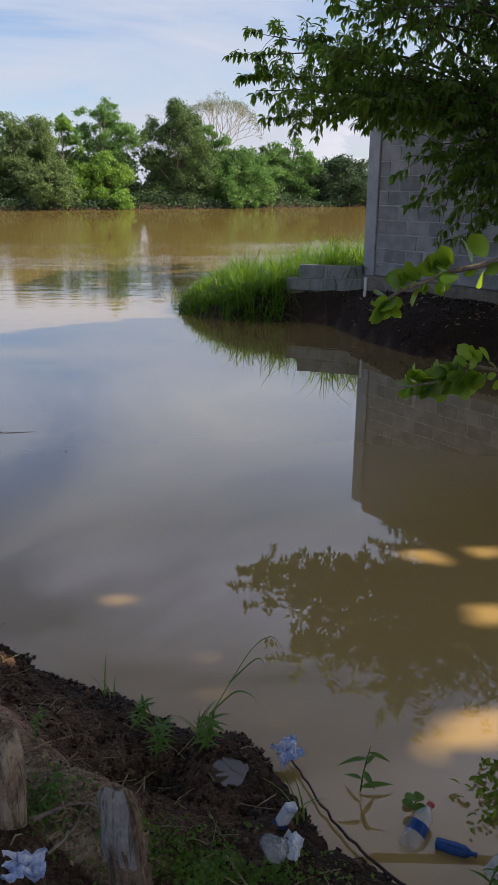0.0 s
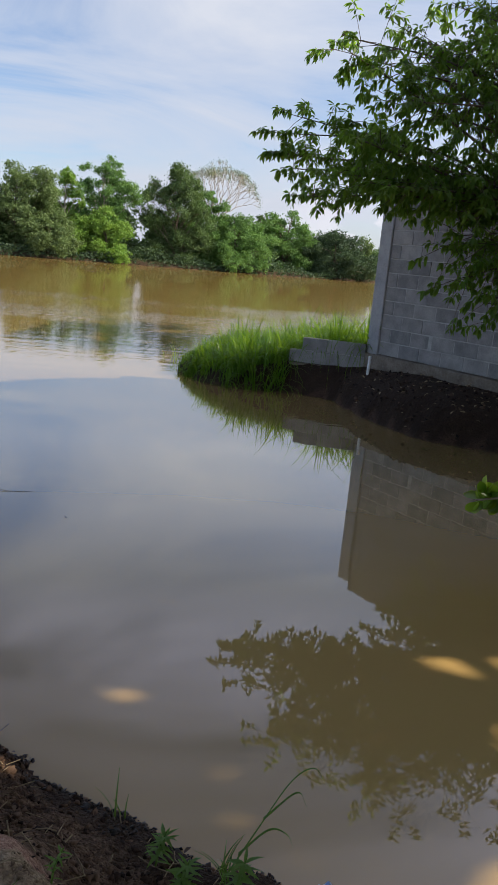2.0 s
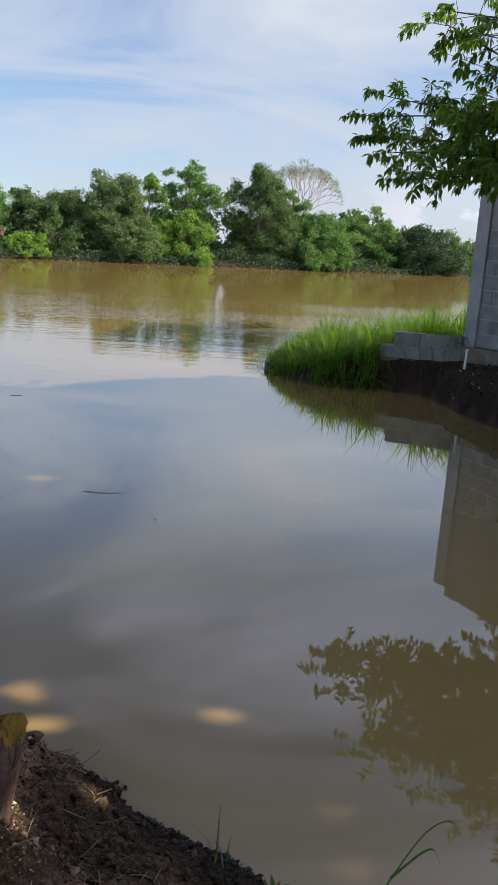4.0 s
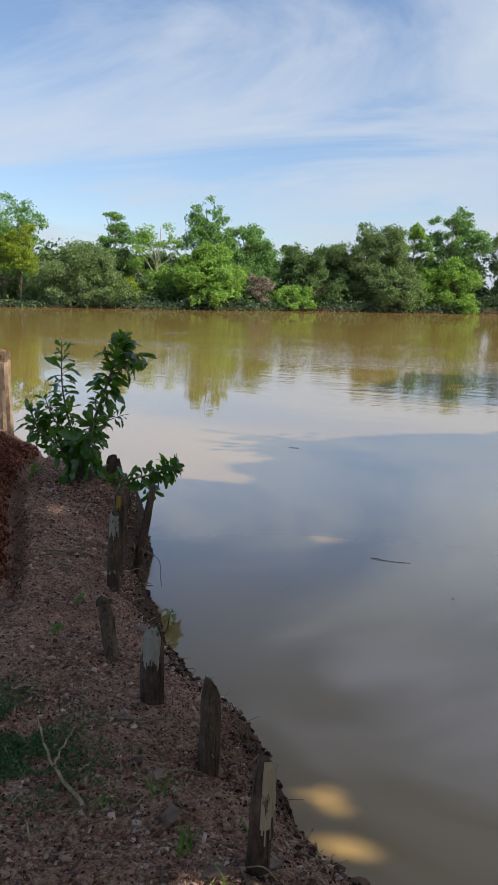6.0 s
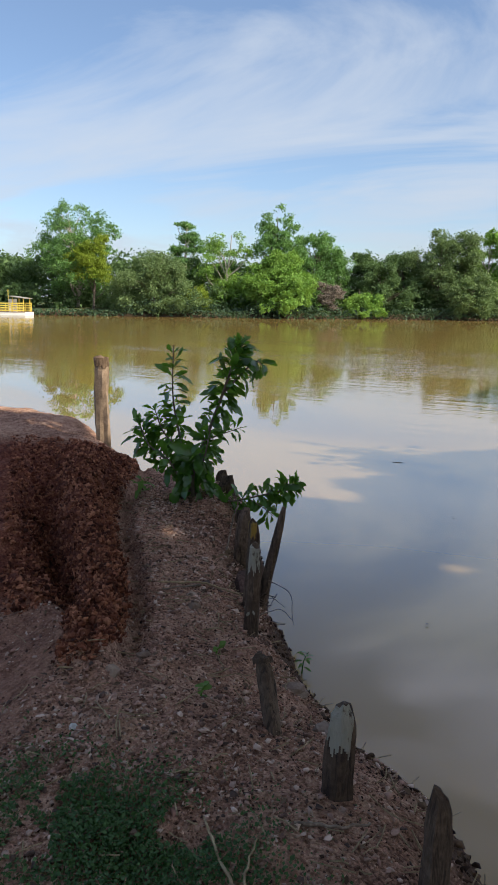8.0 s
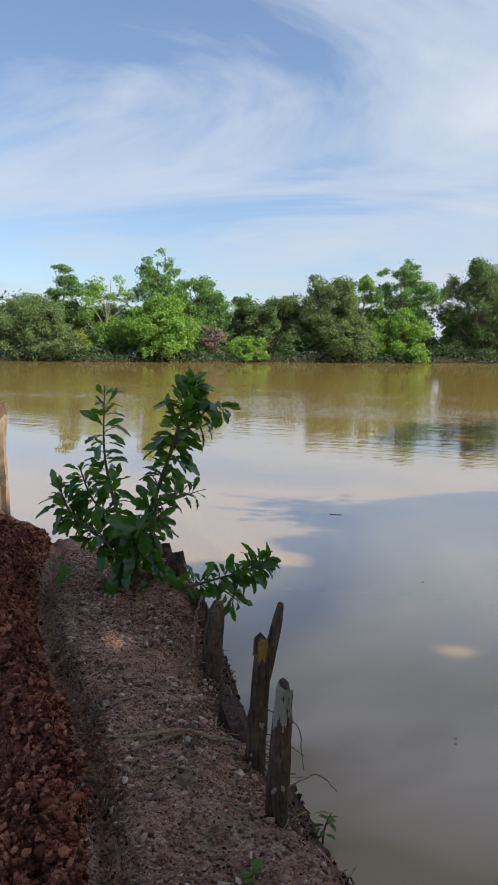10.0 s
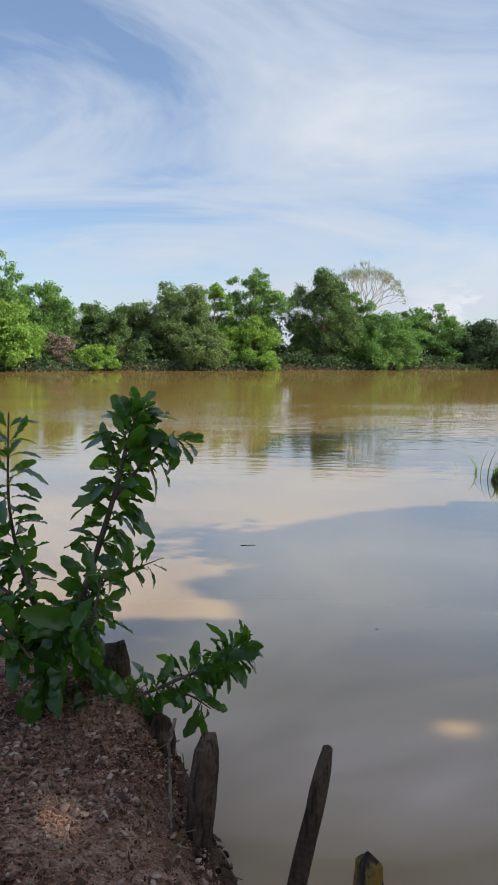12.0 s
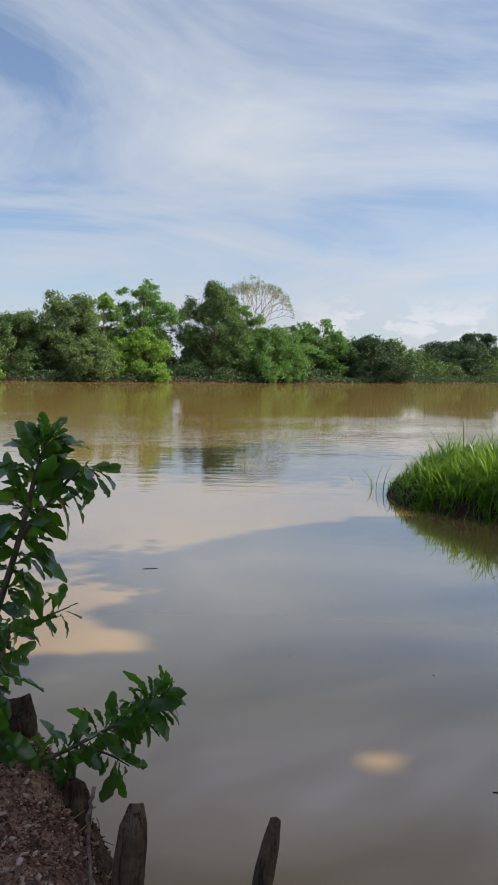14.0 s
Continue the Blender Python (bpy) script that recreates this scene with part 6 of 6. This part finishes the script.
PALE_CLAY = surface("pale_dry_clay", [(0.12, 0.078, 0.046), (0.28, 0.2, 0.122), (0.42, 0.31, 0.2)], 12, 0.95, 0.6, 60, specular=0.1)
island_tint(PALE_CLAY)
GRIT = surface("red_brown_grit", [(0.06, 0.032, 0.023), (0.29, 0.155, 0.107), (0.5, 0.33, 0.24)], 16, 0.9, 0.4, 60, specular=0.1)
island_tint(GRIT)
MUD = surface("dark_wet_soil", [(0.022, 0.013, 0.009), (0.07, 0.041, 0.027), (0.17, 0.106, 0.068)], 9, 0.85, 0.7, 45, specular=0.12)
island_tint(MUD)
# MUD darkened for crumbs under the wall: the shade there is painted in
DARK_SOIL = surface("shade_black_soil", [(0.014, 0.009, 0.007), (0.045, 0.028, 0.02), (0.13, 0.085, 0.06)], 9, 0.85, 0.7, 45, specular=0.15)
island_tint(DARK_SOIL)
WET_SOIL = surface("soaked_soil", [(0.012, 0.008, 0.006), (0.035, 0.022, 0.016), (0.08, 0.052, 0.036)], 9, 0.55, 0.6, 45, specular=0.3)
island_tint(WET_SOIL)
loose_ground()

ROCKS = {}


def stone(label, x, y, size, material=STONE, squash=0.6, lift=0.2):
    kind = int(rng.integers(4))
    if (kind, material.name) not in ROCKS:
        ROCKS[kind, material.name] = rock_mesh("stone", 0.45, kind, 2)
    ob = part("stone", ROCKS[kind, material.name], material)
    z = height(x, y)
    size *= 0.8
    ob.matrix_basis = pose(x, y, z + size * squash * lift, 0, 0, rng.uniform(0, 360)) @ Matrix.Diagonal((size, size * rng.uniform(0.7, 1), size * squash, 1))
    tagged(ob, label, "stone", "larger stones on the bank")


for x, y, s in ((-1.34, 3.07, 0.045), (-1.16, 3.08, 0.05), (-1.24, 3.2, 0.03), (-1.05, 2.98, 0.04)):
    stone("pale buff stone half sunk in gravel", x, y, s, PALE_STONE)
for x, y, s in ((-1.54, 3.2, 0.05), (-1.67, 3.35, 0.03), (-1.76, 3.36, 0.026), (-3.34, 4.43, 0.03), (-2.95, 4.55, 0.035), (-3.05, 4.68, 0.03)):
    stone("flat grey-brown stone on the gravel", x, y, s)
for x, y, s in ((-2.81, 3.82, 0.04), (-2.79, 3.97, 0.032), (-3.4, 4.8, 0.025), (-3.1, 5.2, 0.03)):
    stone("grey stone lying on the gravel ridge", x, y, s)
stone("small white stone on the trodden track", -2.72, 3.52, 0.022, WHITE_STONE)
stone("grey slab at the water's edge", -2.33, 4.3, 0.07, STONE, 0.4)
stone("pale stone by the leaning post", -2.14, 4.12, 0.06, PALE_STONE, 0.5)


def twig(name, label, points, r0, r1, material=TWIG, wobble=0.002):
    p = np.array(points, float)
    t = thing(name, *p[0], label, "stick")
    stem(t, curve_points(p - p[0], 6, wobble), r0, r1, material)
    return t


def ground_twig(name, label, points, r0, r1, lift=0.01, material=TWIG):
    twig(name, label, [(x, y, max(height(x, y), 0.0) + lift) for x, y in points], r0, r1, material)


ground_twig("root", "long bare root across the gravel to the posts", [(-3.26, 4.62), (-3.16, 4.72), (-3.08, 4.82), (-3.0, 4.85), (-2.92, 4.92)], 0.0065, 0.0045, 0.012, DRY)
ground_twig("root", "forked root end on the gravel", [(-3.08, 4.8), (-3.12, 4.72), (-3.16, 4.6)], 0.005, 0.003, 0.01)
twig("root", "pale root hanging beside the stump", [(-3.42, 5.75, 0.62), (-3.43, 5.7, 0.55), (-3.4, 5.6, 0.44), (-3.37, 5.5, 0.36)], 0.006, 0.004, TWIG)
ground_twig("branch", "long thin dead branch reaching into the water", [(0.26, 3.0), (0.32, 2.9), (0.39, 2.72), (0.48, 2.56), (0.57, 2.41), (0.66, 2.3)], 0.003, 0.006, 0.02, WOOD)
ground_twig("stick", "dry stick on the dark bank", [(-0.42, 2.3), (-0.3, 2.36), (-0.2, 2.33)], 0.006, 0.004)
ground_twig("stick", "dry stick beside the stake", [(-0.36, 2.2), (-0.32, 2.3), (-0.29, 2.36)], 0.005, 0.003)
ground_twig("stick", "thin stick on the gravel slope", [(-1.95, 3.5), (-1.85, 3.58), (-1.8, 3.66)], 0.006, 0.003)
twig("stick", "thin wiry twigs sticking out from the posts", [(-2.68, 4.62, 0.5), (-2.6, 4.7, 0.52), (-2.54, 4.7, 0.48)], 0.003, 0.0015)
twig("stick", "bent wiry root hanging over the water", [(-2.92, 5.2, 0.42), (-2.82, 5.24, 0.36), (-2.78, 5.22, 0.2)], 0.003, 0.0015)
twig("stick", "floating dark twig on the still water", [(-1.93, 6.8, 0.0), (-1.8, 6.79, 0.003), (-1.64, 6.82, 0.0)], 0.0025, 0.0015, WOOD)
twig("stick", "floating stick near the shadow's edge", [(-3.92, 10.22, 0.0), (-3.85, 10.24, 0.004), (-3.77, 10.25, 0.0)], 0.0035, 0.002, WOOD)
for x, y in ((-1.26, 6.28), (-0.81, 8.58), (-2.73, 8.31), (-2.3, 6.0), (-1.9, 8.0)):
    ob = put_leaf(ROUND, None, (x, y, 0.012), (1, rng.normal(), 0), 0.02, LEAF_DRY, (0, 0, 1), 0.1)
    ob.name = "fallen_leaf"
    tagged(ob, "brown leaf floating on the still water", "leaf", "floating leaves")


def twig_heap(label, x, y, n, spread, lift, material=WOOD):
    """A tangle of thin dead twigs and roots."""
    z = max(0.0, height(x, y)) + lift
    t = thing("twig_heap", x, y, z, label, "twigs")
    for _ in range(n):
        a, length = rng.uniform(0, 6.28), rng.uniform(0.05, 0.15)
        c = rng.normal(size=3) * [spread, spread, 0.012]
        way = np.array([math.cos(a), math.sin(a), rng.normal() * 0.16]) * length / 2
        stem(t, curve_points([c - way, c + rng.normal(size=3) * 0.007, c + way], 4), 0.0024 * rng.uniform(0.5, 1.2), 0.0015, material, "twig", 5)


twig_heap("tangle of dark twigs and roots on the bank's point", -0.97, 3.22, 26, 0.04, 0.015)
twig_heap("pale dry twigs lying on wet soil", -0.95, 3.3, 8, 0.07, 0.03, TWIG)
twig_heap("tangle of thin roots at the foot of the posts", -2.9, 5.0, 18, 0.06, 0.03)
twig_heap("straw and dry twigs at the foot of a post", -1.22, 3.05, 16, 0.05, 0.015, DRY)
twig_heap("dry leaf stalks below a dark post", -1.66, 3.4, 12, 0.06, 0.015, DRY)
for x, y, size in ((-1.06, 3.4, 0.042), (-0.95, 3.44, 0.034), (-1.14, 3.46, 0.03), (-0.8, 3.3, 0.028)):
    stone("dark lump of wet soil at the water's edge", x, y, size, MUD, 0.7, 0.2)


def split_log():
    t = thing("log", -2.98, 5.1, height(-2.98, 5.1), "split reddish log lying on the bank's edge", "log")
    bm = bmesh.new()
    ends = [Vector((-0.11, 0.13, 0.09)), Vector((0.12, -0.16, -0.04))]
    shape = [(-0.05, -0.02), (-0.03, -0.045), (0.025, -0.05), (0.052, -0.012), (0.038, 0.03), (-0.012, 0.036), (-0.044, 0.022)]
    axis = (ends[1] - ends[0]).normalized()
    side = axis.cross(Vector((0, 0, 1))).normalized()
    rings = []
    for k in range(9):
        c = ends[0].lerp(ends[1], k / 8)
        g = 1 - 0.35 * (k == 0) - 0.12 * (k == 8)
        rings.append([bm.verts.new(c + (side * x + axis.cross(side) * -y) * g * (1 + 0.14 * noise.noise(Vector((j * 2.1, k * 0.5, 3)))) + axis * 0.02 * noise.noise(Vector((j * 3.3, k, 8)))) for j, (x, y) in enumerate(shape)])
    for lower, upper in zip(rings, rings[1:]):
        for j in range(len(shape)):
            bm.faces.new((lower[j], lower[(j + 1) % len(shape)], upper[(j + 1) % len(shape)], upper[j]))
    bm.faces.new(rings[0][::-1])
    bm.faces.new(rings[-1])
    bmesh.ops.recalc_face_normals(bm, faces=bm.faces)
    part("wood", bm, RED_WOOD, t)


split_log()


ground_twig("branch", "forked dry branch lying across the weeds", [(-1.74, 3.08), (-1.89, 3.16), (-2.03, 3.27), (-2.15, 3.38)], 0.006, 0.003, 0.02, DRY)
ground_twig("branch", "thin dry side shoot beside the weeds", [(-1.92, 3.18), (-1.97, 3.28), (-1.99, 3.38)], 0.004, 0.002, 0.025, DRY)


def litter():
    """Dry stalks and dead leaves strewn over the bank, too many to count."""
    p = on_land(2200, -4.4, 0.5, 2.2, 6.4, lambda z, clay, loam, q: (z > 0.05) & (clay < 0.5))[:650]
    paths = []
    for x, y, z in p:
        a, length = rng.uniform(0, np.pi), rng.uniform(0.03, 0.13)
        e = np.array([math.cos(a), math.sin(a), rng.normal() * 0.12]) * length
        c = np.array([x, y, z + 0.012])
        paths.append((np.array([c - e / 2, c + rng.normal(size=3) * 0.004, c + e / 2]), 0.0015 + 0.0015 * rng.random()))
    v, f = tube(paths, 4)
    tagged(part("dry_stalks", indexed("dry_stalks", v, f), DRY), "dry grass stalks and twigs strewn on the soil", "litter", kind="stuff")
    p = on_land(1500, -4.4, 0.5, 2.3, 6.4, lambda z, clay, loam, q: (z > 0.05) & (clay < 0.5))[:700]
    p[:, 2] += 0.012
    way = unit(rng.normal(size=(len(p), 3)) * [1, 1, 0.25])
    face = unit(rng.normal(size=(len(p), 3)) * 0.35 + [0, 0, 1])
    size = rng.uniform(0.012, 0.034, len(p))
    tagged(part("dead_leaves", polys("dead_leaves", hex_leaves(p, way, face, size, size * 0.5), 6), LEAF_FALLEN), "dead brown leaves scattered on the bank", "litter", kind="stuff")
    p = on_land(1500, -4.1, -2.9, 4.7, 6.1, lambda z, clay, loam, q: (z > 0.2) & (clay < 0.5))[:90]
    p[:, 2] += 0.015
    way = unit(rng.normal(size=(len(p), 3)) * [1, 1, 0.35])
    face = unit(rng.normal(size=(len(p), 3)) * 0.6 + [0, 0, 1])
    size = rng.uniform(0.022, 0.045, len(p))
    tagged(part("curled_leaves", polys("curled_leaves", hex_leaves(p, way, face, size, size * 0.55, 0.5), 6), LEAF_FALLEN), "curled dry leaves among the chippings under the shrub", "litter", kind="stuff")
    n = 240
    q = rng.normal(size=(n, 2)) * [0.06, 0.09] + [1.04, 2.72]
    q = np.concatenate([q, np.maximum(land(q[:, 0], q[:, 1])[0], 0.0)[:, None] + rng.uniform(0.004, 0.03, (n, 1))], 1)
    size = rng.uniform(0.025, 0.05, n)
    tagged(part("leaf_litter", polys("leaf_litter", hex_leaves(q, unit(rng.normal(size=(n, 3)) * [1, 1, 0.4]), unit(rng.normal(size=(n, 3)) * 0.5 + [0, 0, 1]), size, size * 0.42), 6), LEAF_YELLOW), "heap of wilted leaves drifted to the shore", "litter", kind="stuff")
    p = on_land(4000, 1.6, 4.2, 9.5, 12.4, lambda z, clay, loam, q: (z > 0.03))[:260]
    p[:, 2] += 0.012
    size = rng.uniform(0.03, 0.08, len(p))
    tagged(part("dead_leaves", polys("dead_leaves", hex_leaves(p, unit(rng.normal(size=(len(p), 3)) * [1, 1, 0.3]), unit(rng.normal(size=(len(p), 3)) * 0.4 + [0, 0, 1]), size, size * 0.4), 6), DRY), "pale dead leaves on the dark bank under the wall", "litter", kind="stuff")


litter()


# ---- rubbish washed up in the corner of the cove ----
def crumpled(name, label, x, y, z, sx, sy, sz, material, category, rz=0.0, rx=0.0):
    bm = bmesh.new()
    bmesh.ops.create_grid(bm, x_segments=14, y_segments=14, size=1)
    for v in bm.verts:
        n = noise.noise_vector(v.co * 1.8 + Vector((x * 9, y * 9, 0)))
        m = noise.noise_vector(v.co * 4.5 + Vector((y * 5, x * 5, 3)))
        v.co = Vector(((v.co.x + 0.22 * n.x) * sx, (v.co.y + 0.22 * n.y) * sy, (1.1 * n.z + 0.6 * m.z) * sz))
    bmesh.ops.solidify(bm, geom=bm.faces[:], thickness=0.0015)
    me = bpy.data.meshes.new(name)
    bm.to_mesh(me)
    bm.free()
    ob = part(name, me, material)
    ob.matrix_basis = pose(x, y, z, rx, 0, rz)
    return tagged(ob, label, category, "washed-up rubbish")


crumpled("plastic_bag", "crumpled white plastic bag caught on a branch", 0.29, 2.93, 0.06, 0.045, 0.042, 0.03, BAG_BLUE, "bag", 30, 20)
crumpled("plastic_bag", "torn white and blue plastic bag on soil", -0.4, 2.14, height(-0.4, 2.14) + 0.03, 0.05, 0.04, 0.025, BAG_BLUE, "bag", 12)
crumpled("plastic_bag", "muddy grey plastic film at the waterline", -1.52, 3.9, 0.025, 0.05, 0.025, 0.02, FILM, "bag", 40)
crumpled("plastic_bag", "crushed white plastic film in the mud", 0.27, 2.44, height(0.27, 2.44) + 0.02, 0.04, 0.03, 0.025, BAG, "bag", 70)


def carton():
    x, y = 0.25, 2.54
    t = thing("drink_carton", x, y, max(0.0, height(x, y)) + 0.035, "small white and blue drink carton standing askew", "carton", "washed-up rubbish", 25)
    part("box", box_mesh("box", -0.019, -0.014, -0.055, 0.019, 0.014, 0.075, bevel=0.003), CARTON, t).matrix_basis = pose(0, 0, 0, 18, 14, 0)
    part("printed_band", box_mesh("printed_band", -0.0195, -0.0145, -0.04, 0.0195, 0.0145, -0.005, bevel=0.001), BLUE, t, "blue printed band").matrix_basis = pose(0, 0, 0, 18, 14, 0)


def bottle(label, x, y, z, length, radius, body, wrap, rz, tilt, cap=BLUE):
    t = thing("plastic_bottle", x, y, z, label, "bottle", "washed-up rubbish", rz)
    prof = [(0, 0.3), (0.02, 0.9), (0.06, 1.0), (0.28, 0.96), (0.34, 1.0), (0.6, 1.0), (0.66, 0.94), (0.74, 0.98), (0.84, 0.72), (0.92, 0.36), (1.0, 0.34)]
    m = pose(0, 0, 0, 90 - tilt, 0, 0)
    v, f = tube([(np.array([(0, 0, length * (a - 0.5)) for a, _ in prof]), [radius * b for _, b in prof])], 16)
    hull = part("body", smooth(indexed("body", v, f)), body, t)
    hull.matrix_basis = m
    v, f = tube([(np.array([(0, 0, length * (a - 0.5)) for a in (0.36, 0.46, 0.58)]), radius * 1.02)], 16)
    part("wrapper", smooth(indexed("wrapper", v, f)), wrap, hull, "blue printed wrapper")
    v, f = tube([(np.array([(0, 0, length * (a - 0.5)) for a in (0.985, 0.99, 1.06, 1.065)]), [0.002, radius * 0.4, radius * 0.4, 0.002])], 12)
    part("cap", indexed("cap", v, f), cap, hull)


def cup(label, x, y, z, rz, tilt):
    t = thing("plastic_cup", x, y, z, label, "cup", "washed-up rubbish", rz)
    v, f = tube([(np.array([(0, 0, 0.0), (0, 0, 0.001), (0, 0, 0.08), (0, 0, 0.082), (0, 0, 0.078), (0, 0, 0.004)]), [0.002, 0.024, 0.034, 0.036, 0.033, 0.023])], 16)
    part("cup_body", smooth(indexed("cup_body", v, f)), CLEAR, t).matrix_basis = pose(0, 0, 0, tilt, 0, 0)


carton()
bottle("clear plastic bottle with a blue wrapper, half sunk", 0.69, 2.62, 0.025, 0.16, 0.032, CLEAR, BLUE, 138, 25, RED)
bottle("blue plastic bottle floating on its side", 0.79, 2.55, 0.012, 0.12, 0.019, BLUE, BLUE, 65, 3)
cup("crushed clear plastic cup in the mud", 0.2, 2.44, max(0.05, height(0.2, 2.44) + 0.02), 20, 60)
cup("clear plastic cup lying by the shore", 0.85, 2.42, max(0.02, height(0.85, 2.42)) + 0.03, 120, 80)


def puddle():
    ring = [(0.066 * math.cos(a) * (1 + 0.16 * math.sin(3 * a) + 0.03 * math.sin(11 * a)), 0.078 * math.sin(a) * (1 + 0.2 * math.cos(2 * a + 1) + 0.03 * math.cos(13 * a)), 0) for a in np.linspace(0, 2 * np.pi, 73)[:-1]]
    bm = bmesh.new()
    bm.faces.new([bm.verts.new(p) for p in ring])
    ob = part("puddle", bm, PUDDLE)
    ob.matrix_basis = pose(0.08, 2.77, 0.112)
    tagged(ob, "small muddy puddle in a hollow of the bank", "puddle", kind="structure")


puddle()
